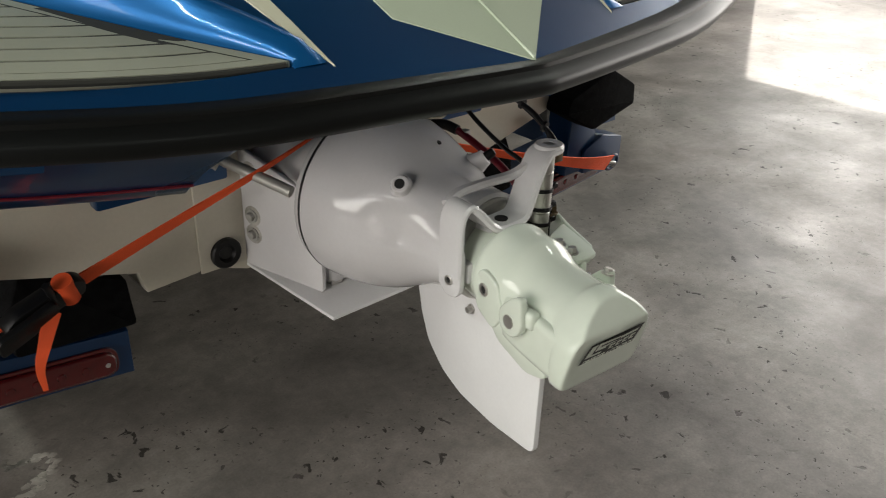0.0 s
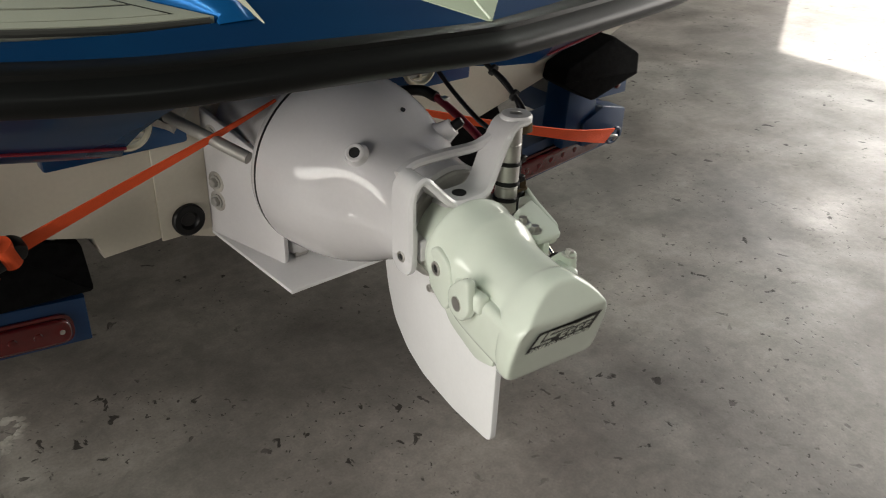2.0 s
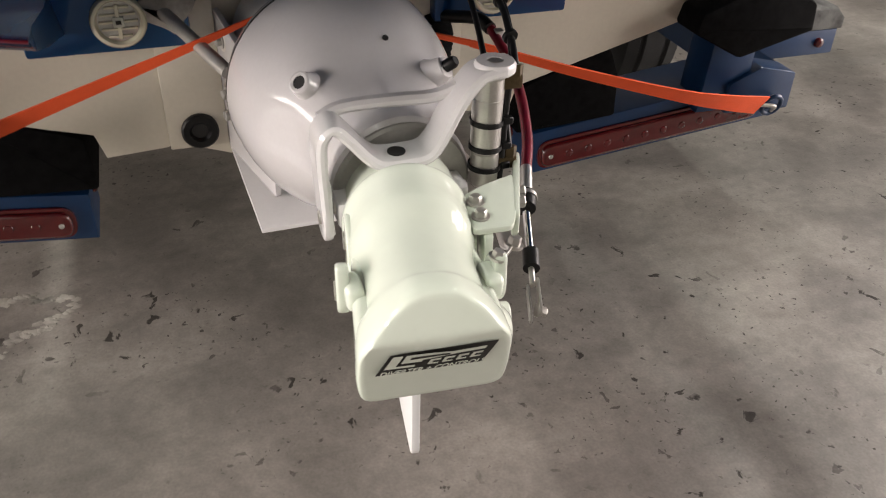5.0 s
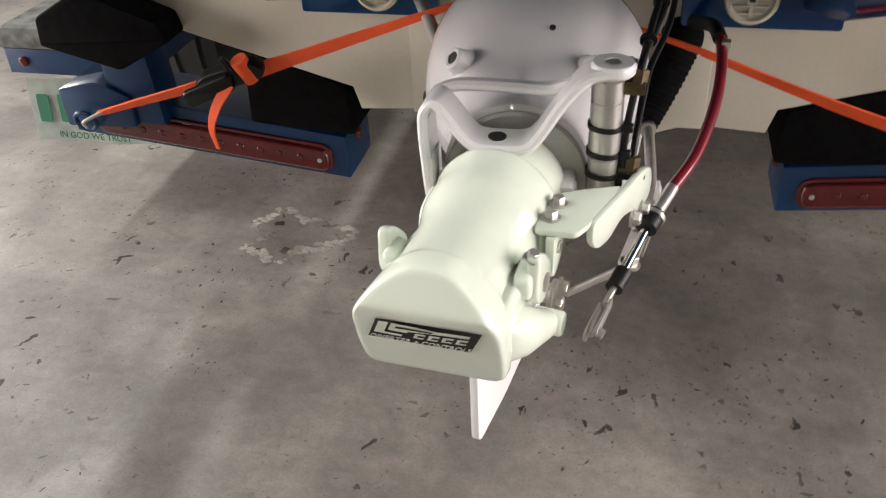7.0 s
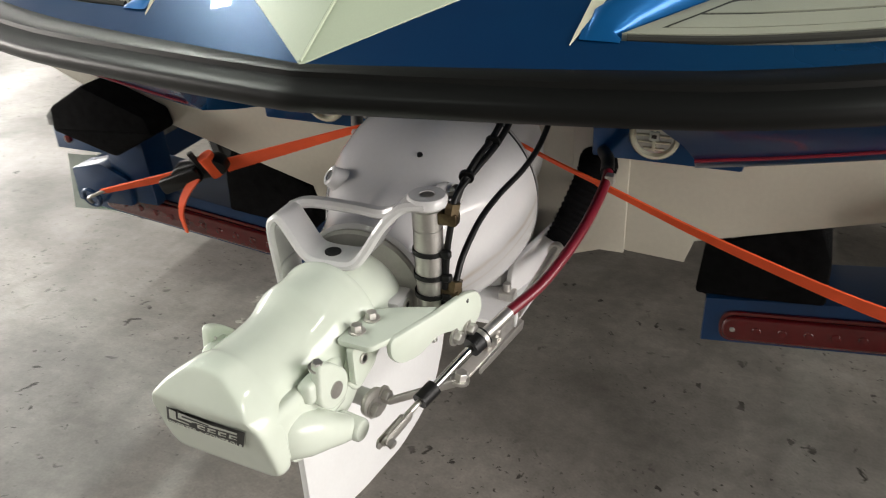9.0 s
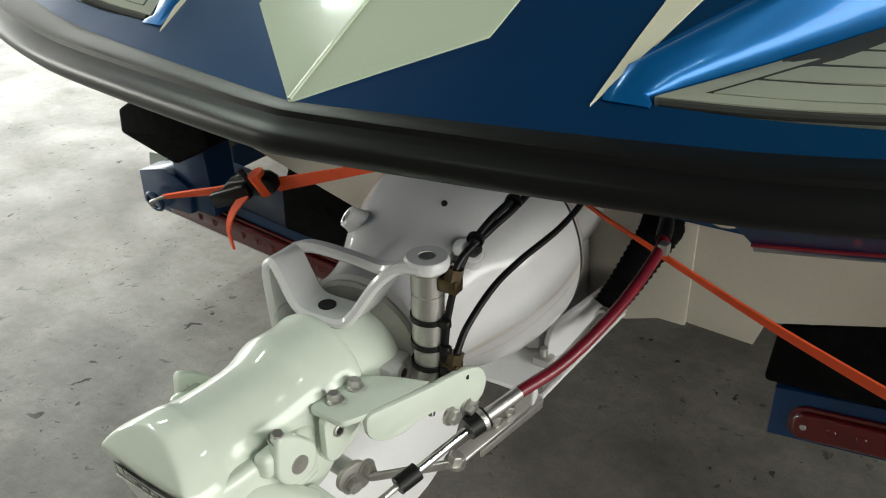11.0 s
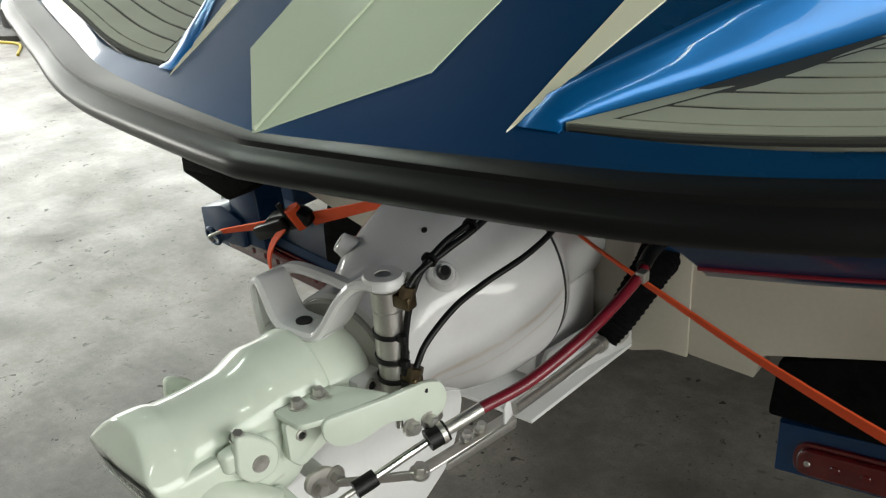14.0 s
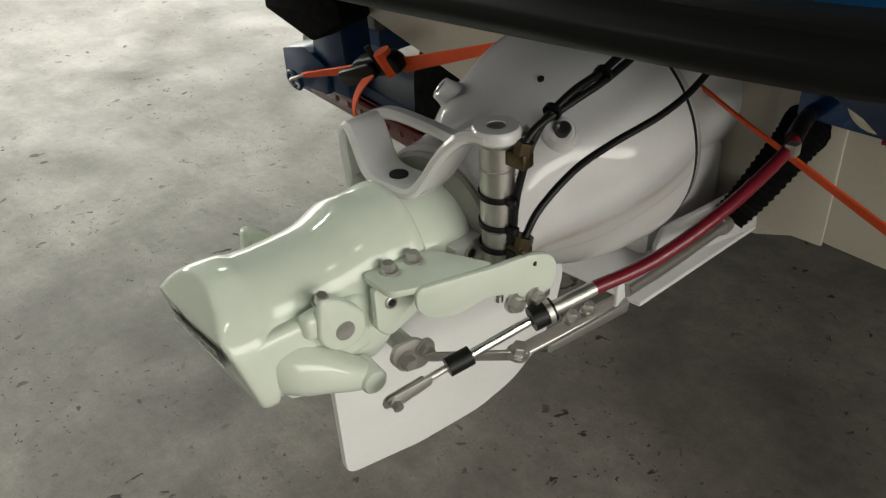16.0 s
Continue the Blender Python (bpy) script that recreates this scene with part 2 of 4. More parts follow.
def loft(rings, closed=True, caps=True):
    bm = bmesh.new()
    vs = [[bm.verts.new(p) for p in r] for r in rings]
    n = len(rings[0])
    for a, b in zip(vs, vs[1:]):
        for i in range(n if closed else n - 1):
            bm.faces.new((a[i], a[(i + 1) % n], b[(i + 1) % n], b[i]))
    if caps and closed:
        bm.faces.new(vs[0][::-1])
        bm.faces.new(vs[-1])
    return bm


def smooth_path(pts, steps=8):
    """A Catmull-Rom line through the points."""
    P = [Vector(p) for p in pts]
    P = [2 * P[0] - P[1], *P, 2 * P[-1] - P[-2]]
    out = []
    for i in range(1, len(P) - 2):
        a, b, c, d = P[i - 1:i + 3]
        for k in range(steps):
            t = k / steps
            out.append(0.5 * ((2 * b) + (c - a) * t + (2 * a - 5 * b + 4 * c - d) * t * t + (3 * b - a - 3 * c + d) * t ** 3))
    out.append(P[-2])
    return out


def frames_along(path):
    """Tangent and two normals at every point, carried along without twist."""
    out, nrm = [], None
    for i, p in enumerate(path):
        t = (path[min(i + 1, len(path) - 1)] - path[max(i - 1, 0)]).normalized()
        if nrm is None:
            nrm = t.orthogonal().normalized()
        nrm = (nrm - t * nrm.dot(t)).normalized()
        out.append((p, nrm, t.cross(nrm)))
    return out


def tube(pts, radius, segs=12, steps=8, ribs=0.0, end=None):
    path = smooth_path(pts, steps) if steps > 1 else [Vector(p) for p in pts]
    rings = []
    for i, (p, a, b) in enumerate(frames_along(path)):
        r = radius + ((end if end else radius) - radius) * i / max(1, len(path) - 1) + (ribs if i % 2 else 0.0)
        rings.append([p + (a * math.cos(q) + b * math.sin(q)) * r for q in (2 * math.pi * k / segs for k in range(segs))])
    return loft(rings)


def ribbon(pts, width, thick, up, steps=8, width_end=None):
    """A flat strap: its width lies across the way, turned towards up."""
    path = smooth_path(pts, steps)
    rings = []
    first, last = width, width_end or width
    for i, p in enumerate(path):
        width = first + (last - first) * i / (len(path) - 1)
        t = (path[min(i + 1, len(path) - 1)] - path[max(i - 1, 0)]).normalized()
        w = (Vector(up) - t * t.dot(Vector(up))).normalized()
        n = t.cross(w)
        rings.append([p + w * width / 2 + n * thick / 2, p - w * width / 2 + n * thick / 2, p - w * width / 2 - n * thick / 2, p + w * width / 2 - n * thick / 2])
    return loft(rings)


def lathe(profile, at, axis, segs=40):
    """A body of revolution: profile rows (along, radius) from the point at, along axis."""
    ax = Vector(axis).normalized()
    a = ax.orthogonal().normalized()
    b = ax.cross(a)
    rings = [[Vector(at) + ax * s + (a * math.cos(q) + b * math.sin(q)) * r for q in (2 * math.pi * k / segs for k in range(segs))] for s, r in profile]
    return loft(rings)


def add(bm, other):
    """Joins another bmesh into the first."""
    me = bpy.data.meshes.new("joined")
    other.to_mesh(me)
    other.free()
    bm.from_mesh(me)
    bpy.data.meshes.remove(me)
    return bm


def slab(outline, origin, ux, uy, thick, bevel=0.0, segments=2):
    """An outline in the plane of ux and uy, made thick along their cross product on both sides, with rounded edges."""
    o, a, b = Vector(origin), Vector(ux).normalized(), Vector(uy).normalized()
    n = a.cross(b).normalized()
    bm = bmesh.new()
    top = [bm.verts.new(o + a * x + b * y + n * thick / 2) for x, y in outline]
    low = [bm.verts.new(o + a * x + b * y - n * thick / 2) for x, y in outline]
    bm.faces.new(top)
    bm.faces.new(low[::-1])
    k = len(outline)
    for i in range(k):
        bm.faces.new((top[i], low[i], low[(i + 1) % k], top[(i + 1) % k]))
    bmesh.ops.recalc_face_normals(bm, faces=bm.faces)
    if bevel:
        rim = [e for e in bm.edges if abs((e.verts[0].co - e.verts[1].co).normalized().dot(n)) < 0.5]
        bmesh.ops.bevel(bm, geom=rim, offset=bevel, segments=segments, affect='EDGES', profile=0.5)
    return bm


def box(lo, hi, bevel=0.0, segments=2):
    (x0, y0, z0), (x1, y1, z1) = lo, hi
    bm = bmesh.new()
    bmesh.ops.create_cube(bm, size=1.0)
    for v in bm.verts:
        v.co = Vector(((x0 + x1) / 2 + v.co.x * (x1 - x0), (y0 + y1) / 2 + v.co.y * (y1 - y0), (z0 + z1) / 2 + v.co.z * (z1 - z0)))
    if bevel:
        bmesh.ops.bevel(bm, geom=list(bm.edges), offset=bevel, segments=segments, affect='EDGES', profile=0.5)
    return bm


def rounded(pts, r, n=4):
    """The outline with its corners rounded."""
    out = []
    k = len(pts)
    for i in range(k):
        p, a, b = Vector(pts[i]), Vector(pts[i - 1]), Vector(pts[(i + 1) % k])
        da, db = (a - p), (b - p)
        q = min(r, da.length * 0.45, db.length * 0.45)
        s, e = p + da.normalized() * q, p + db.normalized() * q
        for j in range(n + 1):
            t = j / n
            out.append(tuple((1 - t) ** 2 * s + 2 * t * (1 - t) * p + t * t * e))
    return out


def bolt(at, axis, head, height, washer=True):
    """A hex head on its washer."""
    ax = Vector(axis).normalized()
    bm = lathe([(0, head * 0.5), (height * 0.85, head * 0.5), (height, head * 0.42)], at, ax, 6)
    if washer:
        add(bm, lathe([(-height * 0.25, head * 0.72), (height * 0.08, head * 0.72)], at, ax, 20))
    return bm


def screw(at, axis, r, parent):
    """A countersunk screw: a bright rim round a hex disc coloured dark for the recess's shade."""
    rim = part("screw", lathe([(-0.002, r), (0.0018, r), (0.0022, r * 0.92), (0.0022, r * 0.66), (-0.001, r * 0.62)], at, axis, 24), M_steel, parent)
    part("recess", lathe([(-0.002, r * 0.64), (0.0006, r * 0.64)], at, axis, 6), M_hole_seal, rim)


def words(text, size, m, material, name, parent=None, thick=0.0004):
    c = bpy.data.curves.new(name, 'FONT')
    c.body, c.size, c.extrude, c.align_x, c.align_y = text, size, thick, 'CENTER', 'CENTER'
    tmp = bpy.data.objects.new(name, c)
    scene.collection.objects.link(tmp)
    me = bpy.data.meshes.new_from_object(tmp.evaluated_get(bpy.context.evaluated_depsgraph_get()))
    bpy.data.objects.remove(tmp)
    me.transform(m)
    me.materials.clear()
    me.materials.append(material)
    bm = bmesh.new()
    bm.from_mesh(me)
    bpy.data.meshes.remove(me)
    return part(name, bm, material, parent)


def both(fn):
    """Calls fn for the starboard side (1) and the port side (-1)."""
    return [fn(1), fn(-1)]

# ---- setting: floor, walls, ceiling, outside ----
bm = bmesh.new()
for x0, x1, y0, y1 in ((-60, 60, -60, 60),):
    bm.faces.new([bm.verts.new(p) for p in ((x0, y0, -0.02), (x1, y0, -0.02), (x1, y1, -0.02), (x0, y1, -0.02))])
thing("ground", bm, M_out, "pale sunlit paving outside the garage doors", "ground", kind="structure")
thing("floor", box((-8.6, -6.6, -0.18), (6.6, 9.0, 0.0)), M_floor, "worn mottled grey concrete garage floor with chips and stains", "floor", kind="structure")


def wall(name, axis, at, thick, span, openings, height=3.8):
    """A wall across axis at a place, along span, with rectangular openings (from, to, sill, head)."""
    bm = bmesh.new()

    def block(a, b, z0, z1):
        lo, hi = ((at, a, z0), (at + thick, b, z1)) if axis == "x" else ((a, at, z0), (b, at + thick, z1))
        add(bm, box(lo, hi))

    edge = span[0]
    for a, b, z0, z1 in sorted(openings):
        block(edge, a, 0, height)
        if z0 > 0:
            block(a, b, 0, z0)
        block(a, b, z1, height)
        edge = b
    block(edge, span[1], 0, height)
    thing(name, bm, M_wall, "plain drab painted garage wall", "wall", kind="structure")


wall("wall_east", "x", 6.4, 0.2, (-6.6, 9.0), [(-4.4, 2.75, 0.0, 3.3)])
wall("wall_west", "x", -8.6, 0.2, (-6.6, 9.0), [(-1.0, 6.3, 0.0, 3.3), (-5.2, -2.0, 0.7, 3.1)])
wall("wall_south", "y", -6.6, 0.2, (-8.4, 6.4), [])
wall("wall_north", "y", 8.8, 0.2, (-8.4, 6.4), [])
thing("ceiling", box((-8.6, -6.6, 3.8), (6.6, 9.0, 3.95)), M_ceil, "plain dark board garage ceiling", "ceiling", kind="structure")

for lx, ly, watts in LAMPS:
    fixture = empty("tube_lamp", (lx, ly, 3.7), "unseen white strip lamp fixture added under the dark roof", "ceiling lamp", "roof lamps")
    part("housing", box((lx - 0.10, ly - 0.62, 3.66), (lx + 0.10, ly + 0.62, 3.80), 0.01), M_wall, fixture)

# spalled patch in the floor: crumbs left along its broken rim
bm = bmesh.new()
rng_patch = random.Random(4)
for k in range(230):
    q = rng_patch.uniform(0, 2 * math.pi)
    r = 0.118 + 0.030 * math.sin(3 * q + 1) + 0.018 * math.sin(7 * q) + rng_patch.gauss(0, 0.007)
    cx0, cy0 = -0.668 + r * 0.95 * math.cos(q), 0.262 + r * 0.8 * math.sin(q)
    size, high = rng_patch.uniform(0.004, 0.015), rng_patch.uniform(0.001, 0.004)
    n, turn = rng_patch.randint(5, 7), rng_patch.uniform(0, 6)
    foot = [bm.verts.new((cx0 + size * rng_patch.uniform(0.6, 1.2) * math.cos(turn + 2 * math.pi * m / n), cy0 + size * rng_patch.uniform(0.4, 0.9) * math.sin(turn + 2 * math.pi * m / n), 0.0002)) for m in range(n)]
    tip = bm.verts.new((cx0, cy0, high))
    for m in range(n):
        bm.faces.new((foot[m], foot[(m + 1) % n], tip))
thing("floor_patch", bm, M_crust, "crusty raised rim of a spalled patch in the concrete", "floor patch", kind="structure")

# ---- the boat ----
# plan of the rail from the stern point round to the starboard side
RAIL = [(0.0, -0.585), (0.06, -0.578), (0.13, -0.568), (0.27, -0.546), (0.40, -0.522), (0.52, -0.492), (0.62, -0.458), (0.72, -0.420), (0.85, -0.374), (0.97, -0.331), (1.09, -0.287), (1.19, -0.243), (1.26, -0.18), (1.29, -0.06), (1.30, 0.4), (1.30, 1.2), (1.30, 2.6)]


def rail_y(x):
    x = min(abs(x), 1.19)
    return float(np.interp(x, [p[0] for p in RAIL[:12]], [p[1] for p in RAIL[:12]]))


def rail_lift(x):
    """The sheer: the rail climbs towards the quarters."""
    k = max(0.0, (abs(x) - 0.42) / 0.72)
    return 0.049 * k ** 1.25


boat = empty("motor_boat", (0, 0.6, 0.47), "blue, sage and ivory jet boat stern resting on a trailer", "boat")


def half_and_half(bm):
    """Mirrors a starboard mesh to port and joins both."""
    bm2 = bm.copy()
    for v in bm2.verts:
        v.co.x = -v.co.x
    bmesh.ops.reverse_faces(bm2, faces=bm2.faces)
    add(bm, bm2)
    bmesh.ops.remove_doubles(bm, verts=bm.verts, dist=0.0004)
    return bm


def sweep_rail(section, zlift=0.0):
    """Carries a section of rows (outward, height) round the stern, both sides."""
    pts = [Vector((x, y, 0)) for x, y in RAIL]
    pts = smooth_path(pts, 5)
    full = [Vector((-p.x, p.y, 0)) for p in reversed(pts[1:])] + pts
    rings = []
    for i, p in enumerate(full):
        t = (full[min(i + 1, len(full) - 1)] - full[max(i - 1, 0)]).normalized()
        out = Vector((t.y, -t.x, 0))
        rings.append([p + out * o + Vector((0, 0, z + rail_lift(p.x))) for o, z in section])
    return loft(rings)


part("rub_rail", sweep_rail([(-0.03, 0.990), (0.004, 0.991), (0.011, 0.988), (0.012, 0.982), (0.019, 0.978), (0.030, 0.972), (0.034, 0.964), (0.033, 0.956), (0.026, 0.948), (0.013, 0.943), (-0.01, 0.940), (-0.05, 0.940), (-0.06, 0.96)]), M_rubber, boat, "thick black rubber rub rail with a ridged top")


def deck_z(x, s):
    return 0.987 + 0.52 * min(s, 0.46) - 0.03 * abs(x) + rail_lift(x)


def edge_x(s):
    return 0.285 + 0.86 * min(max(0.0, s - 0.10), 0.7)


def pad_x(s):
    return 0.318 + 0.81 * min(max(0.0, s - 0.07), 0.75)


def pad_z(s):
    return 1.0105 + 0.15 * (s - 0.07)


def deck_pt(x, s, lift=0.0):
    return Vector((x, rail_y(x) + s, deck_z(x, s) + lift))


def grid(rows):
    bm = bmesh.new()
    vs = [[bm.verts.new(p) for p in r] for r in rows]
    for a, b in zip(vs, vs[1:]):
        for i in range(len(a) - 1):
            bm.faces.new((a[i], a[i + 1], b[i + 1], b[i]))
    return bm


SS = [0.0, 0.02, 0.045, 0.07, 0.10, 0.13, 0.16, 0.20, 0.24, 0.30, 0.36, 0.46, 0.8, 1.6, 3.0, 4.6]
# central deck, from the ridge out to the coaming edge, and the strip along the stern
bm = grid([[deck_pt(edge_x(s) * k / 8, s) for k in range(9)] for s in SS])
strip = grid([[deck_pt(0.285 + (1.20 - 0.285) * k / 24, s) for k in range(25)] for s in (0.0, 0.025, 0.05, 0.062)])
add(bm, strip)
lip = grid([[deck_pt(0.285 + (1.20 - 0.285) * k / 24, 0.062) for k in range(25)],
            [Vector((x := 0.285 + (1.20 - 0.285) * k / 24, rail_y(x) + 0.070, 1.001 + rail_lift(x))) for k in range(25)]])
add(bm, lip)
part("deck", half_and_half(bm), M_blue, boat, "glossy deep blue gelcoat deck")
# pad tray floor
bm = grid([[Vector((pad_x(s) - 0.02 + (1.16 - pad_x(s)) * k / 10, rail_y(pad_x(s) + (1.16 - pad_x(s)) * k / 10) + s, pad_z(s) - 0.012 + rail_lift(pad_x(s) + (1.16 - pad_x(s)) * k / 10))) for k in range(11)] for s in (0.066, 0.1, 0.2, 0.4, 0.8, 1.6, 3.2)])
part("pad_recess", half_and_half(bm), M_blue, boat)


def coaming(side):
    """The blue wedge, coloured lighter for reflected sky, that swells from the foam pad up to the deck, its edges
    rolled.
    """
    rows = []
    for s in (0.058, 0.064, 0.072, 0.085, 0.10, 0.13, 0.16, 0.20, 0.24, 0.30, 0.36, 0.46, 0.8):
        e = deck_pt(edge_x(s), s, 0.002)
        p = Vector((pad_x(s) - 0.006, rail_y(pad_x(s)) + s, pad_z(s) + 0.003))
        k = min(1.0, (s - 0.056) / 0.06)
        if s < 0.07:
            p = deck_pt(0.320, s, 0.001)
        out = Vector((0.005, -0.006, 0.011)) * k
        arc = [e + (p - e) * q + out * (1 - (2 * q - 1) ** 4) for q in (0.0, 0.03, 0.08, 0.16, 0.28, 0.42, 0.58, 0.72, 0.84, 0.92, 0.97, 1.0)]
        rows.append([Vector((side * q.x, q.y, q.z)) for q in [e + Vector((-0.006, 0, 0.0005)), *arc, p + Vector((0.004, 0, -0.014))]])
    part("coaming", grid(rows), M_bluelit, boat, "swelling blue coaming with rolled edges, lightened for sky reflection")


both(coaming)


def sheet(outline, lift, name, material, label="", parent=None, mirror=1):
    """A thin painted panel that follows the sloping deck; outline rows are (x, s)."""
    bm = bmesh.new()
    top = [bm.verts.new(Vector((mirror * x, 0, 0)) + Vector((0, *deck_pt(x, s, lift)[1:]))) for x, s in outline]
    low = [bm.verts.new(v.co - Vector((0, 0, lift + 0.002))) for v in top]
    bm.faces.new(top)
    for i in range(len(top)):
        bm.faces.new((top[i], low[i], low[(i + 1) % len(top)], top[(i + 1) % len(top)]))
    return part(name, bm, material, parent or boat, label)


for side in (1, -1):
    sheet([(0.0, 0.004), (0.148, 0.113), (0.154, 0.17), (0.163, 0.24), (0.185, 0.46), (0.0, 0.46)], 0.0022, "deck_panel", M_sage, "pale sage gelcoat panel folded along a ridge", mirror=side)
    sheet([(0.272, 0.052), (0.300, 0.13), (0.338, 0.245), (0.41, 0.46), (0.345, 0.46), (0.297, 0.245), (0.281, 0.13)], 0.0022, "deck_stripe", M_cream, "slim cream stripe running to a point", mirror=side)
    # ridge bead
part("ridge", tube([deck_pt(0, s, 0.0028) for s in (0.006, 0.1, 0.2, 0.3, 0.46)], 0.0022, 8, 2), M_sage, boat)


def foam_pad(side):
    """Deck foam in planks parted by dark grooves, with a plain border."""
    base = empty("foam_pad", (side * 0.7, -0.2, 1.02), "sage grey grooved foam traction pad on the stern deck", "deck pad", "stern deck pads")

    def at(x, s, lift):
        return Vector((side * x, rail_y(x) + s, pad_z(s) + lift + rail_lift(x)))

    def strip_between(s0, s1, x0, x1, lift, depth):
        n = 14
        rows = [[at(x0(s) + (x1 - x0(s)) * k / n, s, lift) for k in range(n + 1)] for s in (s0, (s0 + s1) / 2, s1)]
        bm = grid(rows)
        ext = bmesh.ops.extrude_face_region(bm, geom=bm.faces[:])
        for v in ext["geom"]:
            if isinstance(v, bmesh.types.BMVert):
                v.co.z -= depth
        return bm

    part("border", strip_between(0.072, 0.088, lambda s: pad_x(s), 1.10, 0.004, 0.014), M_foam, base)
    part("border", grid([[at(pad_x(s) + d, s, 0.004) for d in (0.0, 0.012, 0.024)] for s in (0.088, 0.12, 0.2, 0.3, 0.5, 0.9)]), M_foam, base)
    part("groove_base", strip_between(0.076, 0.92, lambda s: pad_x(s) + 0.004, 1.09, 0.0022, 0.006), M_groove_shade, base)
    # a dark tube in place of the shadow between pad and deck
    part("edge_shade", tube([at(x, 0.0705, -0.001) for x in (0.325, 0.42, 0.52, 0.62, 0.75, 0.9, 1.08)], 0.0045, 8, 4), M_groove_shade, base, "dark strip standing in for the shadow along the pad's edge")
    s = 0.0905
    while s < 0.88:
        part("plank", strip_between(s, s + 0.0325, lambda q: pad_x(q) + 0.028, 1.085, 0.004, 0.006), M_foam, base)
        s += 0.038


both(foam_pad)

# hull below the rail: pods, recesses and transom
def pod(side):
    rows, line = [], []
    inset = (-0.062, -0.050, -0.034, -0.012, 0.0, -0.002, -0.008, -0.012, -0.012)
    for x in (0.391, 0.397, 0.41, 0.44, 0.50, 0.60, 0.70, 0.82, 0.96, 1.10):
        k = max(0.0, 1 - (x - 0.391) / 0.05)
        y0, up = rail_y(x) + 0.045, rail_lift(x)
        rise = 0.17 * (x - 0.391)
        aft = 0.12 * max(0.0, x - 0.55)
        prof = [(y0, 0.941 + up), (y0 + 0.035, 0.918 + up), (-0.375 + aft, 0.878 + 0.8 * rise), (-0.335 + aft, 0.845 + rise), (-0.305 + aft, 0.816 + rise), (-0.275 + aft, 0.792 + rise), (-0.200 + 0.5 * aft, 0.768 + 0.9 * rise), (-0.100, 0.742 + rise), (-0.02, 0.718 + 0.9 * rise)]
        rows.append([Vector((side * (x + k * o), y, z)) for o, (y, z) in zip(inset, prof)])
        line.append(rows[-1][4] + Vector((0, -0.0015, -0.0008)))
    rows = [[Vector((p.x + side * 0.004, max(p.y, -0.028), p.z)) for p in rows[0]]] + rows
    part("hull_pod", grid(rows), M_blue, boat, "deep blue moulded pod under the stern overhang")
    part("pinstripe", tube(line, 0.0025, 6, 4), M_redhose, boat, "thin red pinstripe")


both(pod)
# overhang underside and the blue recess faces
under = [[Vector((x, rail_y(x) + 0.03, 0.942)), Vector((x, rail_y(x) + 0.12, 0.938)), Vector((x, -0.2, 0.934)), Vector((x, 0.01, 0.930))] for x in [0.45 * k / 8 for k in range(9)]]
part("overhang", half_and_half(grid(under)), M_blue, boat, "dark blue underside of the stern overhang")
for side in (1, -1):
    x0, x1 = sorted((side * 0.198, side * 0.44))
    part("recess", box((x0, -0.036, 0.688), (x1, -0.004, 0.94), 0.006), M_blue, boat)
out = [(0.0, 0.47), (0.158, 0.472), (0.245, 0.503), (0.262, 0.498), (0.362, 0.492), (0.375, 0.536), (0.52, 0.578), (0.66, 0.618), (0.90, 0.69), (1.02, 0.74), (1.04, 0.80), (0.0, 0.80)]
outl = [(-x, z) for x, z in reversed(out[1:-1])] + out[:-1]
part("transom", slab(outl, (0, 0.018, 0), (1, 0, 0), (0, 0, 1), 0.036, 0.004), M_hullwhite, boat, "ivory gelcoat transom")
rows = []
for y, k in ((0.03, 1), (0.8, 1), (2.6, 1), (4.2, 0.6), (5.0, 0.08)):
    rows.append([Vector((x * k, y, z + (0.3 * (1 - k)))) for x, z in outl[:]])
bmh = bmesh.new()
vs = [[bmh.verts.new(p) for p in r] for r in rows]
for a, b in zip(vs, vs[1:]):
    for i in range(len(a) - 1):
        bmh.faces.new((a[i], a[i + 1], b[i + 1], b[i]))
part("hull_bottom", bmh, M_hullwhite, boat)
for side in (1, -1):
    rows = [[Vector((side * 1.04, y, 0.80)), Vector((side * 1.055, y, 0.85)), Vector((side * 1.05, y, 0.92))] for y in (0.0, 1.0, 2.6)] + [[Vector((side * 0.63, 4.2, 0.9)), Vector((side * 0.66, 4.2, 0.98)), Vector((side * 0.66, 4.2, 1.06))], [Vector((side * 0.05, 5.0, 1.06)), Vector((side * 0.05, 5.0, 1.08)), Vector((side * 0.05, 5.0, 1.1))]]
    part("hull_side", grid(rows), M_blue, boat)


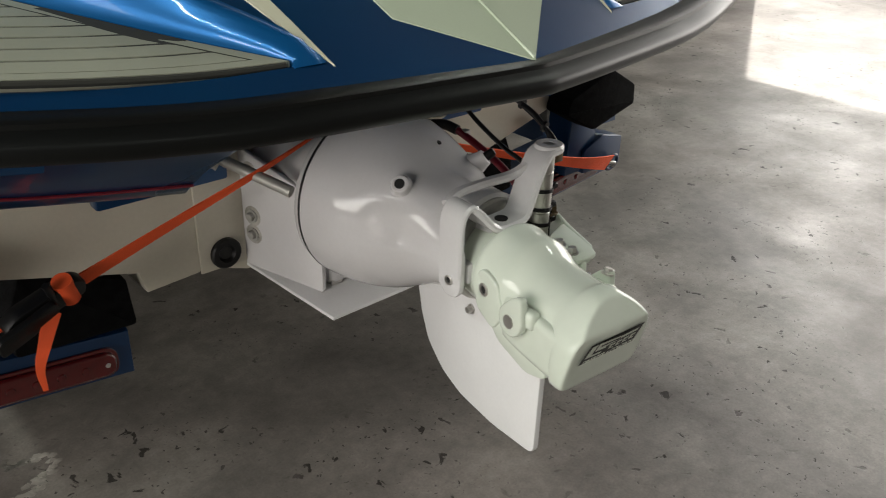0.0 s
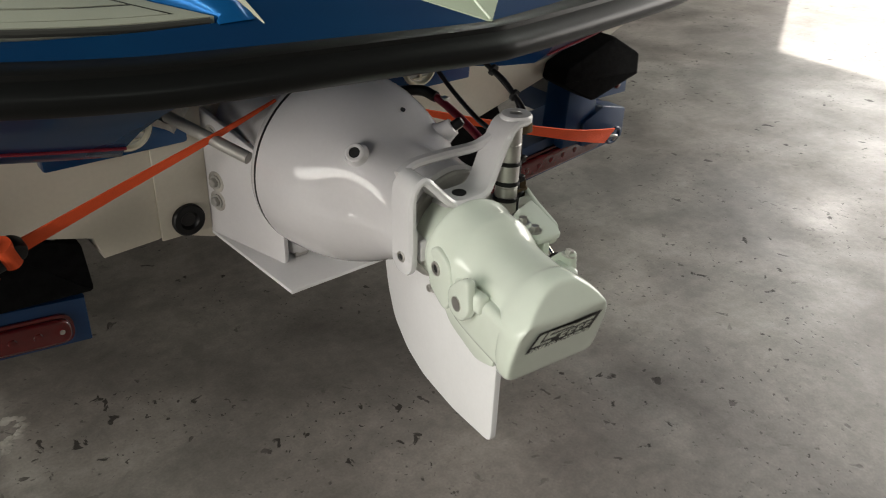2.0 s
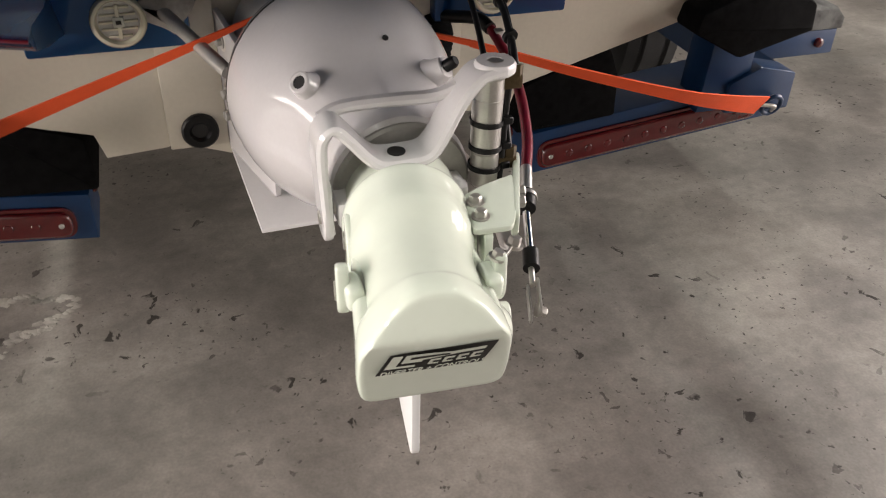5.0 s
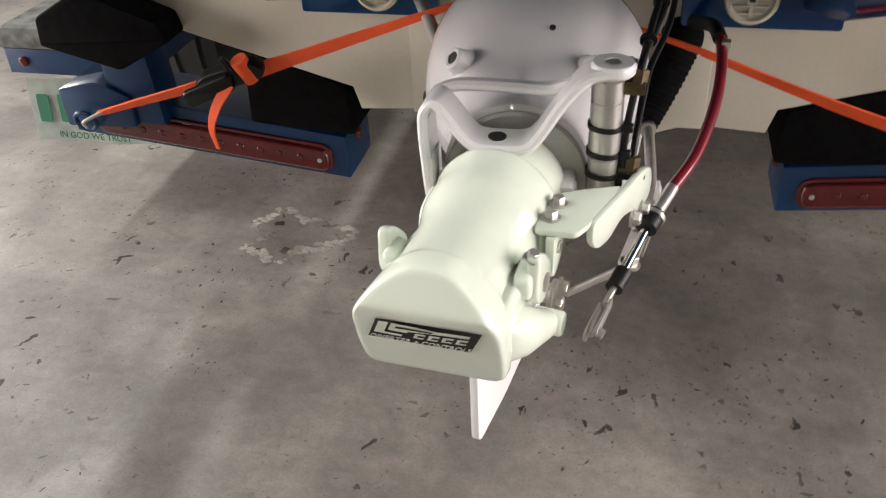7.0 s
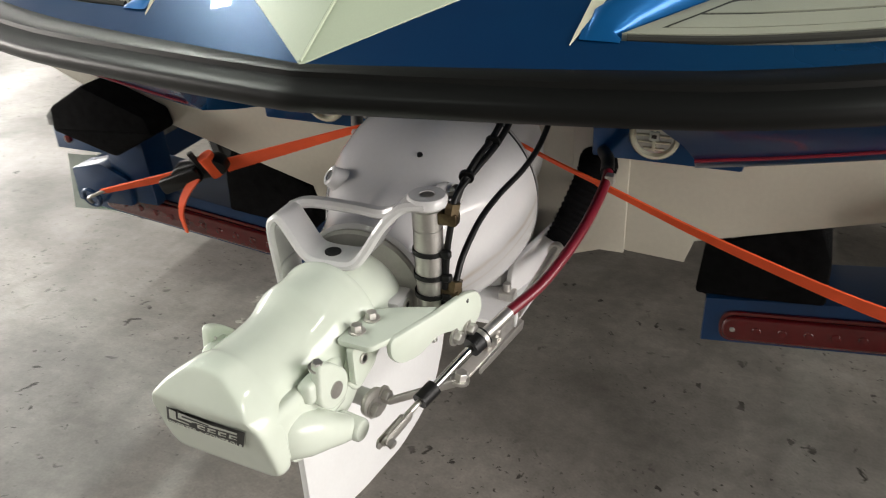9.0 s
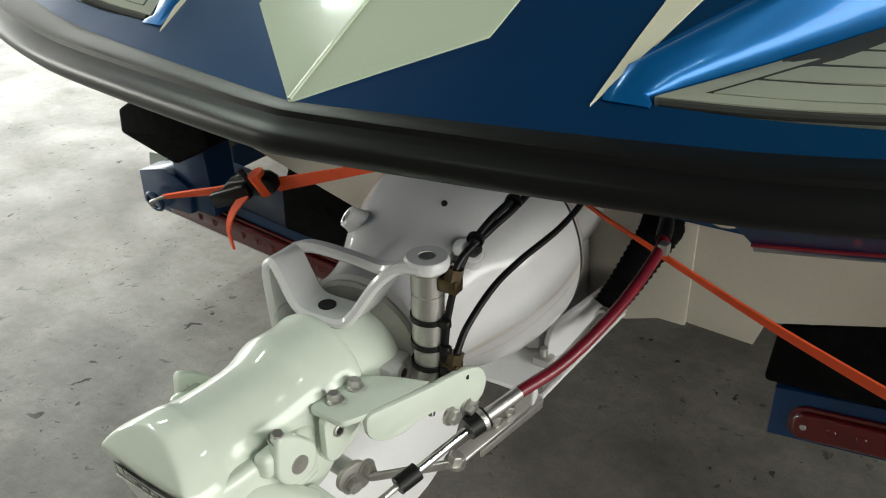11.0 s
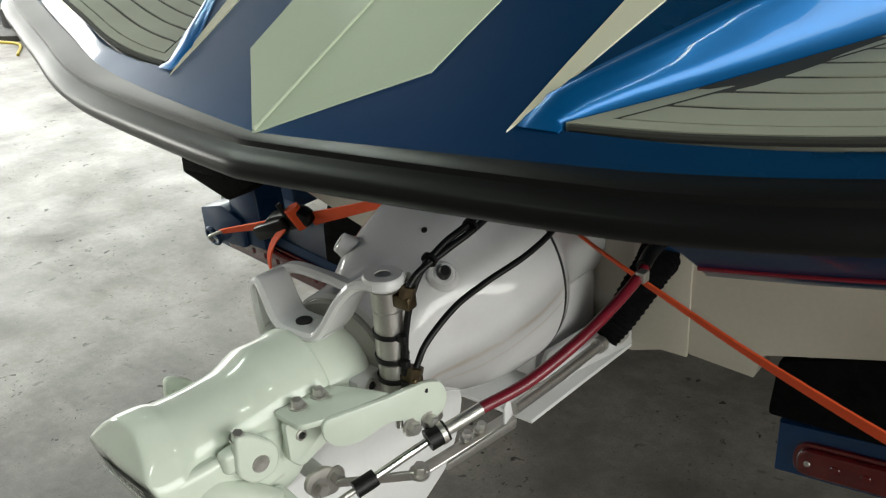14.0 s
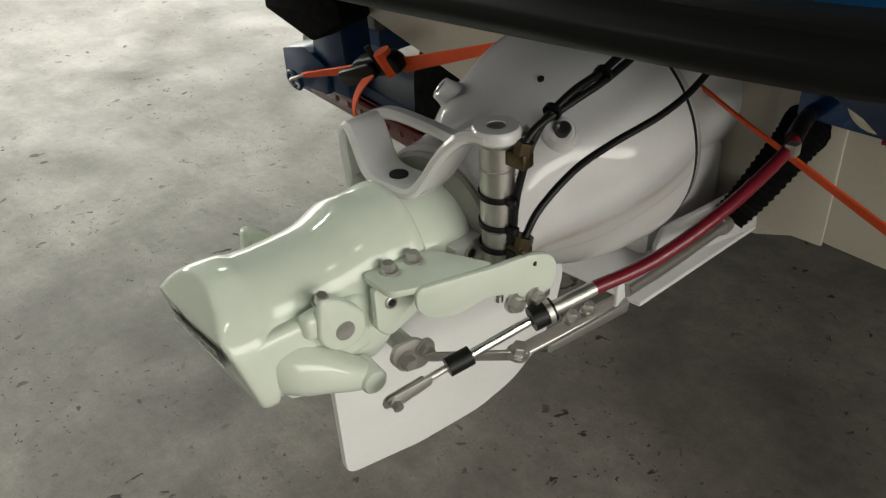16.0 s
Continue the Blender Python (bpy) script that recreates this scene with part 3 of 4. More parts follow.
def transom_lamp(side):
    lamp = empty("underwater_light", (side * 0.300, -0.036, 0.738), "round white underwater lamp on the blue recess", "boat lamp", "transom lamps")
    c = Vector((side * 0.300, -0.036, 0.738))
    part("bezel", lathe([(-0.002, 0.041), (0.007, 0.041), (0.011, 0.038), (0.0115, 0.034), (0.006, 0.031), (0.002, 0.03)], c, (0, -1, 0), 32), M_cream, lamp)
    part("lens", lathe([(0.0, 0.031), (0.004, 0.031), (0.0045, 0.001)], c, (0, -1, 0), 24), M_lens, lamp)
    for k in range(5):
        z = -0.022 + 0.011 * k
        w = math.sqrt(max(0.0, 0.028 ** 2 - z * z))
        part("louvre", box((c.x - w, c.y - 0.0085, c.z + z - 0.0018), (c.x + w, c.y - 0.004, c.z + z + 0.0018), 0.0008, 1), M_cream, lamp)
    part("louvre", box((c.x - 0.003, c.y - 0.009, c.z - 0.026), (c.x + 0.003, c.y - 0.004, c.z + 0.026), 0.0008, 1), M_cream, lamp)
    part("badge", box((c.x - 0.008, c.y - 0.0105, c.z - 0.008), (c.x + 0.008, c.y - 0.005, c.z + 0.008), 0.001, 1), M_decalw, lamp)
    part("badge_mark", box((c.x - 0.004, c.y - 0.0112, c.z - 0.003), (c.x + 0.004, c.y - 0.0102, c.z + 0.003)), M_decal, lamp)


both(transom_lamp)

# ---- the jet pump ----
pump = empty("jet_pump", (0, -0.2, 0.48), "white painted jet pump bowl and intake housing on the transom", "jet pump")
AX = Vector((0.0458, -0.999, 0))
AZ = 0.671
A0 = Vector((-0.0156, 0, AZ))
# intake housing between transom and bowl
prof = [(0.0, 0.122), (0.06, 0.114), (0.13, 0.111), (0.17, 0.124), (0.196, 0.147)]
part("housing", lathe(prof, A0, AX, 48), M_pump, pump)
for side, high in ((-1, 0.247), (1, 0.080)):
    part("side_plate", slab(rounded([(0.0, 0.0), (0.200, 0.0), (0.200, 0.45 * high), (0.190, 0.75 * high), (0.0, high)], 0.006, 3), (side * 0.156, 0.0, 0.488), (-side * 0.25, -0.97, 0), (0, 0, 1), 0.010, 0.002), M_pump, pump, "angled white side plate")
part("housing_base", box((-0.095, -0.190, 0.489), (0.095, 0.0, 0.62), 0.02), M_pump, pump)
for side in (1, -1):
    x0, x1 = sorted((side * 0.160, side * 0.258))
    part("flange_plate", box((x0, -0.007, 0.496), (x1, 0.0, 0.775), 0.003), M_hullwhite, pump, "flange plate bolted to the transom")
    for z in ((0.598, 0.560, 0.690) if side < 0 else (0.520,)):
        ring = random.Random(int(z * 1000)).uniform(0.017, 0.021)
        part("grime_ring", lathe([(-0.004, ring), (-0.0008, ring), (-0.0006, ring * 0.3)], (side * 0.1545, -0.03, z), (side * 0.97, -0.25, 0), 18), M_weld, pump, "grimy sealant round a bolt")
        part("bolt", bolt((side * 0.1555, -0.03, z), (side * 0.97, -0.25, 0), 0.018, 0.009), M_castgrey, pump)
# ride plate
part("ride_plate", slab([(-0.160, 0.03), (0.160, 0.03), (0.140, -0.272), (-0.146, -0.278)], (0, 0, 0.484), (1, 0, 0), (0, 1, 0.0), 0.008, 0.0025), M_fin, pump, "flat white ride plate under the pump")
for x, y in ((-0.072, -0.172), (0.105, -0.20)):
    b = box((x - 0.012, y - 0.012, 0.488), (x + 0.014, y + 0.012, 0.502), 0.002)
    add(b, lathe([(0, 0.006), (0.016, 0.006)], (x, y, 0.500), (0, 0, 1), 12))
    part("stud", b, M_steel, pump)
# bowl
prof = [(0.192, 0.100), (0.1925, 0.154), (0.1935, 0.1585), (0.196, 0.1605), (0.2075, 0.1623), (0.2085, 0.1570), (0.2135, 0.1570), (0.2145, 0.1628), (0.24, 0.1615), (0.275, 0.1568), (0.305, 0.1500), (0.335, 0.1400), (0.362, 0.1275), (0.390, 0.1130), (0.418, 0.0995), (0.445, 0.0925), (0.47, 0.0895), (0.490, 0.0885), (0.500, 0.0885), (0.504, 0.084)]
bowl_mesh = lathe(prof, A0, AX, 96)
for vert in bowl_mesh.verts:
    q = vert.co - A0
    along = q.dot(AX)
    across = q - AX * along
    a = math.degrees(math.atan2(across.z, across.x))
    lobe = sum(math.exp(-((a - c) / 20) ** 2) for c in (44, 136)) * math.exp(-((along - 0.398) / 0.036) ** 2)
    rib = math.exp(-((a - 90) / 9) ** 2) * math.exp(-((along - 0.440) / 0.03) ** 2)
    dip = (math.exp(-((a - 90) / 26) ** 2) + 0.8 * sum(math.exp(-((a - c) / 15) ** 2) for c in (10, 170))) * math.exp(-((along - 0.392) / 0.034) ** 2)
    vert.co += across.normalized() * (0.009 * lobe + 0.007 * rib - 0.011 * dip)
part("bowl", bowl_mesh, M_bowl, pump, "rounded white pump bowl with scuff marks")
part("seal", lathe([(0.2086, 0.1570), (0.2088, 0.1630), (0.2134, 0.1630), (0.2136, 0.1570)], A0, AX, 72), M_hole_seal, pump, "thin black gasket seam")
for side in (1, -1):
    c = Vector((0.003 + side * 0.089, -0.392, 0.764))
    n = Vector((side * 0.60, -0.50, 0.62)).normalized()
    boss = part("port_boss", lathe([(-0.035, 0.030), (-0.022, 0.026), (-0.010, 0.019), (0.002, 0.0155), (0.008, 0.0145), (0.0095, 0.012), (0.009, 0.0085), (-0.012, 0.008)], c, n, 28), M_pump, pump)
    if side < 0:
        # a dark disc fills the bore, its shade put in as colour
        part("bore_shade", lathe([(-0.004, 0.0086), (0.0075, 0.0086)], c, n, 16), M_hole_seal, boss)
    else:
        part("plug", lathe([(0.0, 0.0082), (0.022, 0.0082), (0.026, 0.006)], c, n, 16), M_black, boss, "black rubber plug")
# shallow dark disc drawn for a hole's shade
part("pin_hole", lathe([(-0.004, 0.004), (0.0008, 0.004)], (0.03, -0.352, AZ + 0.127), (0.2, -0.35, 0.9), 12), M_hole_seal, pump)
# nozzle ring and nozzle
part("nozzle_ring", lathe([(0.498, 0.0865), (0.508, 0.0865), (0.511, 0.083), (0.511, 0.074)], A0 - Vector((0, 0, 0.004)), AX, 48), M_castgrey, pump, "bare machined nozzle ring")
part("nozzle", lathe([(0.48, 0.058), (0.52, 0.057), (0.545, 0.055)], A0 - Vector((0, 0, 0.008)), AX, 40), M_pump, pump)
for side in (1, -1):
    b = box((side * 0.066 - 0.014, -0.548, 0.648), (side * 0.066 + 0.014, -0.500, 0.682), 0.005)
    lug = part("nozzle_lug", b, M_pump, pump)
    screw((side * 0.066 + side * 0.0145, -0.526, 0.668), (side, 0, 0), 0.0095, lug)
part("shaft_pipe", tube([(-0.245, -0.02, 0.752), (-0.160, -0.186, 0.702)], 0.0105, 14, 1), M_castgrey, pump, "grey metal pipe from the transom to the bowl")

blot = lathe([(-0.002, 0.044), (0.003, 0.040), (0.006, 0.026), (0.010, 0.016)], (-0.236, -0.036, 0.755), (0, -1, 0), 26)
for vert in blot.verts:
    q = math.atan2(vert.co.z - 0.755, vert.co.x + 0.236)
    vert.co.x += 0.012 * math.sin(3 * q + 0.6)
    vert.co.z += 0.010 * math.sin(2 * q)
part("sealant", blot, M_weld, pump, "dark smeared sealant round the pipe")

# drain on the transom
drain = thing("drain_flange", lathe([(-0.004, 0.031), (0.008, 0.031), (0.011, 0.028), (0.011, 0.018), (0.006, 0.014), (0.0, 0.012)], (-0.206, -0.006, 0.528), (0, -1, 0), 32), M_black, "round dark rubber drain flange on the transom", "drain")
# dark disc colours in the depth of the drain
part("drain_bore", lathe([(0.0, 0.0135), (0.004, 0.0135)], (-0.206, -0.006, 0.528), (0, -1, 0), 24), M_hole_seal, drain)

# ---- steered nozzle diverter; its own axes: u across, v aft, w up ----
TURN_A = radians(8.4)
ORG = Vector((0, -0.53, 0.66))
UU = Vector((math.cos(TURN_A), -math.sin(TURN_A), 0))
VV = Vector((-math.sin(TURN_A), -math.cos(TURN_A), 0))
WW = Vector((0, 0, 1))


def D(u, v, w):
    return ORG + UU * u + VV * v + WW * w


diverter = empty("diverter", ORG, "glossy white cast jet diverter hood with a decal", "diverter")


BELL = rounded([(0.020, 0.0605), (0.052, 0.0375), (0.0765, 0.006), (0.0780, -0.045), (0.0745, -0.0775), (-0.0735, -0.0775), (-0.0780, -0.045), (-0.0765, 0.006), (-0.052, 0.0375), (-0.020, 0.0605)], 0.014, 6)


def polar(outline, n):
    """Radii of an outline round the axis, at n even angles."""
    P = [Vector(p) for p in outline]
    out = []
    for i in range(n):
        d = Vector((math.cos(2 * math.pi * i / n), math.sin(2 * math.pi * i / n)))
        best = 0.0
        for a, b in zip(P, P[1:] + P[:1]):
            e = b - a
            den = d.x * e.y - d.y * e.x
            if abs(den) > 1e-12:
                t, q = (a.x * e.y - a.y * e.x) / den, (a.x * d.y - a.y * d.x) / den
                if t > 0 and -1e-6 <= q <= 1 + 1e-6:
                    best = max(best, t)
        out.append(best)
    return out


ROUND = 96
BELL_R = polar(BELL, ROUND)


def hull_ring(v, half, top, low, blend, k=1.0, lean=0.0):
    """Between an oval and the bell-shaped end outline, leaning back with height."""
    out = []
    for i in range(ROUND):
        c, q = math.cos(2 * math.pi * i / ROUND), math.sin(2 * math.pi * i / ROUND)
        oval = 1 / math.sqrt((c / half) ** 2 + (q / (top if q > 0 else low)) ** 2)
        r = (oval * (1 - blend) + BELL_R[i] * blend) * k
        w = q * r
        out.append(D(c * r, v - lean * (0.45 * max(0.0, w - 0.020) + 0.26 * max(0.0, 0.020 - w) + 0.075 * c * r), w))
    return out


rings = [hull_ring(v, h, t, l, 0.0) for v, h, t, l in ((0.034, 0.059, 0.0595, 0.059), (0.0345, 0.068, 0.070, 0.068), (0.036, 0.0725, 0.0755, 0.072), (0.041, 0.0745, 0.0780, 0.074), (0.047, 0.0745, 0.0785, 0.074), (0.054, 0.0735, 0.0770, 0.074), (0.062, 0.0715, 0.0752, 0.074), (0.080, 0.0705, 0.0752, 0.074), (0.096, 0.0702, 0.0752, 0.074), (0.103, 0.0695, 0.0738, 0.074), (0.112, 0.0670, 0.0695, 0.074), (0.122, 0.0640, 0.0640, 0.073), (0.132, 0.0622, 0.0595, 0.070), (0.146, 0.0612, 0.0565, 0.068), (0.172, 0.0607, 0.0548, 0.066))]
rings += [hull_ring(v, 0.0605, 0.0540, 0.066, b, k, n) for v, b, k, n in ((0.196, 0.02, 1, 0), (0.206, 0.10, 1, 0), (0.213, 0.28, 1, 0.03), (0.219, 0.56, 1, 0.10), (0.224, 0.80, 0.995, 0.2), (0.229, 0.94, 0.992, 0.3), (0.235, 1, 0.992, 0.42), (0.246, 1, 0.998, 0.7), (0.2585, 1, 1.0, 0.92), (0.2640, 1, 0.994, 0.98), (0.2675, 1, 0.984, 1), (0.2692, 1, 0.970, 1))]
rings += [hull_ring(0.2705 + 0.003 * (1 - k), 0.06, 0.054, 0.066, 1, k, 1) for k in (0.945, 0.88, 0.78, 0.66, 0.54, 0.42, 0.30, 0.18, 0.06)]
hood = part("hood", loft(rings), M_div, diverter, "cast hood flaring into a bell-shaped end")
# lower body, a squared casting whose ledge meets the round of the hood
LOW = rounded([(0.070, 0.010), (0.0755, 0.002), (0.0755, -0.058), (0.064, -0.0755), (-0.064, -0.0755), (-0.0755, -0.058), (-0.0755, 0.002), (-0.070, 0.010)], 0.005, 4)
part("lower_body", loft([[D(u * k, v, w * (0.5 + 0.5 * k)) for u, w in LOW] for v, k in ((0.105, 0.86), (0.112, 0.92), (0.135, 0.95), (0.165, 0.975), (0.205, 0.995), (0.238, 1.005))]), M_div, diverter)
# neck between the nozzle ring and the hood
part("neck", loft([hull_ring(v, h, h, h, 0.0) for v, h in ((-0.030, 0.0640), (-0.020, 0.0680), (-0.010, 0.0690), (0.020, 0.0695), (0.032, 0.0695), (0.0345, 0.0670), (0.050, 0.0600))]), M_div, diverter)

# hinge ears on both sides
for side in (1, -1):
    u = side * 0.082
    ear = part("hinge_ear", slab(rounded([(0.172, 0.040), (0.150, 0.030), (0.122, 0.002), (0.128, -0.030), (0.158, -0.034), (0.178, -0.012)], 0.014, 5), D(u, 0, 0), VV, WW, 0.014, 0.004, 3), M_div, diverter)
    part("pivot_pin", lathe([(0.0, 0.0105), (0.0085, 0.0105), (0.0085, 0.0085), (0.0075, 0.0005)], D(u, 0.149, -0.008), UU * side, 24), M_steel, ear)
    part("bolt", bolt(D(side * 0.079, 0.165, 0.031 if side > 0 else 0.014), (WW * 0.9 + UU * side * 0.25), 0.0135, 0.008), M_steel, ear)
    part("ear_web", box(D(side * 0.072, 0.168, 0.002) - Vector((0.010, 0.020, 0.012)), D(side * 0.072, 0.168, 0.002) + Vector((0.010, 0.020, 0.016)), 0.007, 3), M_div, diverter)
    # forward side lug with its socket screw
    lug = part("side_lug", slab(rounded([(0.098, 0.020), (0.060, 0.032), (0.040, 0.012), (0.046, -0.040), (0.090, -0.060), (0.112, -0.030)], 0.012, 4), D(side * 0.0675, 0, 0), VV, WW, 0.010, 0.0035, 3), M_div, diverter)
    screw(D(side * 0.0728, 0.066 if side < 0 else 0.078, -0.002 if side < 0 else -0.006), UU * side, 0.0105 if side < 0 else 0.007, lug)
    skirt = slab(rounded([(0.055, -0.030), (0.120, -0.020), (0.205, -0.050), (0.215, -0.078), (0.170, -0.092), (0.100, -0.075)], 0.012, 4), D(side * 0.0625, 0, 0), VV, WW, 0.012, 0.003, 2)
    part("skirt", skirt, M_div, diverter)

# steering boss on the starboard side
out_n, rings = (UU * 0.915 + VV * 0.40).normalized(), []
for u, v, w, h, a in ((0.020, 0.214, -0.040, 0.033, 0.040), (0.044, 0.206, -0.041, 0.034, 0.038), (0.062, 0.188, -0.046, 0.032, 0.033), (0.075, 0.166, -0.055, 0.026, 0.025), (0.083, 0.150, -0.065, 0.0205, 0.0185), (0.089, 0.134, -0.072, 0.0160, 0.0150), (0.091, 0.127, -0.074, 0.0120, 0.0110)):
    rings.append([])
    for k in range(28):
        c, q = math.cos(2 * math.pi * k / 28), math.sin(2 * math.pi * k / 28)
        rings[-1].append(D(u, v, w) + out_n * math.copysign(abs(c) ** 0.8, c) * a + WW * math.copysign(abs(q) ** 0.8, q) * h)
boss = part("steering_boss", loft(rings), M_div, diverter, "cast arm swelling out of the hood's side")
part("boss_barrel", lathe([(-0.018, 0.0150), (0.012, 0.0145), (0.0145, 0.0125)], D(0.092, 0.131, -0.075), UU, 28), M_div, boss)

# decal on the hood end
def face_pt(u, w, off=0.0008):
    v = 0.2738 - 0.0022 * (abs(u) / 0.06) - (0.45 * max(0.0, w - 0.020) + 0.26 * max(0.0, 0.020 - w) + 0.075 * u) + off
    return D(u, v + 0.001, w)


decal = empty("decal", face_pt(0, -0.008), "slanted black and pale maker's decal on the hood", "decal")


def decal_poly(name, outline, off, material):
    """A flat vinyl piece in the slanted frame of the decal (x along, y up, in millimetres)."""
    bm = bmesh.new()
    top = [bm.verts.new(face_pt((x + 0.40 * y) / 1000, -0.009 + 0.88 * y / 1000, off)) for x, y in outline]
    bm.faces.new(top)
    part(name, bm, material, decal)


decal_poly("backing", [(-53, -18), (53, -18), (53, 18), (-53, 18)], 0.0010, M_decal)
decal_poly("mark", [(-49, -7), (-20, -7), (-20, -3.5), (-39, -3.5), (-39, 15), (-49, 15)], 0.0016, M_decalw)
decal_poly("mark", [(-36, 1), (-16, 1), (-16, 4), (18, 7), (44, 7), (44, 12), (10, 12), (-12, 15), (-36, 15)], 0.0016, M_decalw)
decal_poly("mark", [(-30, 7), (8, 8), (8, 10.5), (-30, 11)], 0.0021, M_decal)
for k in range(4):
    decal_poly("letter_bar", [(-8 + 14 * k, -5.5), (2.5 + 14 * k, -5.5), (2.5 + 14 * k, 3.5), (-8 + 14 * k, 3.5)], 0.0016, M_decalw)
    decal_poly("letter_bar", [(-4.5 + 14 * k, -2.5), (3.2 + 14 * k, -2.5), (3.2 + 14 * k, 0.8), (-4.5 + 14 * k, 0.8)], 0.0021, M_decal)
fx = (face_pt(0.03, -0.02) - face_pt(-0.03, -0.02)).normalized()
fy = (face_pt(0, 0.0) - face_pt(0, -0.02)).normalized()
fn = fx.cross(fy)
tm = Matrix((fx.to_4d(), (fy + fx * 0.40).to_4d(), fn.to_4d(), (0, 0, 0, 1))).transposed()
tm = Matrix.Translation(face_pt(-0.004, -0.0203, 0.0019)) @ Matrix(((tm[0][0], tm[0][1], tm[0][2], 0), (tm[1][0], tm[1][1], tm[1][2], 0), (tm[2][0], tm[2][1], tm[2][2], 0), (0, 0, 0, 1)))
words("DIVERTER + CONTROLS", 0.0096, tm, M_decalw, "lettering", decal, 0.0002)

# rudder fin under the hood
fin = thing("rudder_fin", slab(rounded([(0.134, -0.060), (0.131, -0.300), (0.02, -0.314), (-0.08, -0.312), (-0.14, -0.294), (-0.190, -0.256), (-0.215, -0.205), (-0.228, -0.150), (-0.220, -0.125), (-0.02, -0.06)], 0.016, 4), D(0, 0, 0), VV, WW, 0.011, 0.002), M_fin, "white flat rudder fin below the diverter", "rudder fin")
for v, w in ((-0.055, -0.074), (0.02, -0.058)):
    part("bolt", bolt(D(-0.0065, v, w - 0.045), -UU, 0.013, 0.009), M_steel, fin)

# ---- steering bracket over the nozzle ----
bracket = empty("steering_bracket", (-0.088, -0.525, 0.64), "white cast steering bracket bridging the nozzle", "bracket")


def bar(pts, y_half, thick, name, steps=5, bevel=0.004):
    """A flat bar bent in the plane of x and z; pts rows (x, y, z)."""
    path = smooth_path(pts, steps)
    rings = []
    for i, p in enumerate(path):
        t = (path[min(i + 1, len(path) - 1)] - path[max(i - 1, 0)]).normalized()
        w = Vector((0, 1, 0))
        w = (w - t * t.y).normalized()
        n = t.cross(w).normalized()
        h, q, c = y_half, thick / 2, min(bevel, thick * 0.4)
        rings.append([p + w * a + n * b for a, b in ((h - c, q), (h, q - c), (h, -q + c), (h - c, -q), (-h + c, -q), (-h, -q + c), (-h, q - c), (-h + c, q))])
    return part(name, loft(rings), M_pump, bracket)


bar([(-0.090, -0.522, 0.640), (-0.093, -0.524, 0.69), (-0.095, -0.526, 0.745), (-0.091, -0.528, 0.768), (-0.078, -0.530, 0.776), (-0.064, -0.534, 0.764), (-0.044, -0.540, 0.742), (-0.028, -0.542, 0.733), (0.0, -0.542, 0.732), (0.024, -0.540, 0.734), (0.040, -0.536, 0.748), (0.062, -0.530, 0.783), (0.078, -0.526, 0.803), (0.094, -0.522, 0.815), (0.118, -0.520, 0.819)], 0.025, 0.0125, "strap", 4)
bar([(-0.088, -0.505, 0.772), (-0.06, -0.500, 0.781), (0.0, -0.500, 0.782), (0.045, -0.506, 0.784), (0.072, -0.515, 0.797)], 0.009, 0.013, "cross_bar", 4)
tip = part("eye", lathe([(-0.007, 0.022), (-0.004, 0.0245), (0.004, 0.0245), (0.0072, 0.022), (0.0072, 0.0095), (0.003, 0.0085)], (0.114, -0.520, 0.819), (0, 0, 1), 32), M_pump, bracket)
part("eye_pin", lathe([(0.0, 0.0092), (0.0066, 0.0092), (0.0062, 0.001)], (0.114, -0.520, 0.819), (0, 0, 1), 20), M_steel, tip)
# no cut here: a dark disc gives the slot its shade
part("slot", lathe([(0.0, 0.0105), (0.0072, 0.0105), (0.0068, 0.004)], (-0.009, -0.542, 0.7325), (0, 0, 1), 20), M_hole_seal, bracket)
part("pad", box((-0.034, -0.548, 0.700), (0.026, -0.495, 0.729), 0.006), M_pump, bracket)
foot = part("foot", slab(rounded([(-0.026, 0.05), (-0.026, -0.02), (-0.012, -0.035), (0.012, -0.035), (0.024, -0.02), (0.024, 0.05)], 0.012, 4), (-0.091, -0.524, 0.66), (0, -1, 0), (0, 0, 1), 0.012, 0.004), M_pump, bracket)
screw((-0.0972, -0.524, 0.654), (-1, 0, 0), 0.0085, foot)
part("set_screw", bolt((0.133, -0.5, 0.818), (1, 0.3, 0), 0.009, 0.006), M_steel, bracket)

# ---- steering cylinder ----
cylinder = empty("trim_cylinder", (0.109, -0.514, 0.655), "small stainless cylinder hanging from the bracket eye", "cylinder")
cx, cy = 0.110, -0.514
part("barrel", lathe([(0.0, 0.014), (0.004, 0.0175), (0.046, 0.0175), (0.047, 0.0165), (0.049, 0.0165), (0.050, 0.0185), (0.116, 0.0185), (0.117, 0.0175), (0.119, 0.0175), (0.120, 0.0185), (0.142, 0.0185), (0.146, 0.014)], (cx, cy, 0.662), (0, 0, 1), 32), M_steel, cylinder)
part("rod", lathe([(0, 0.005), (0.055, 0.005)], (cx, cy, 0.612), (0, 0, 1), 14), M_chrome, cylinder)
for z in (0.688, 0.715, 0.748):
    t = part("cable_tie", lathe([(-0.003, 0.0205), (0.003, 0.0205), (0.003, 0.0183), (-0.003, 0.0183)], (cx, cy, z), (0.05, 0.02, 1), 28), M_black, cylinder)
    part("tie_head", box((cx + 0.018, cy - 0.010, z - 0.005), (cx + 0.031, cy - 0.001, z + 0.005), 0.0015, 1), M_black, t)
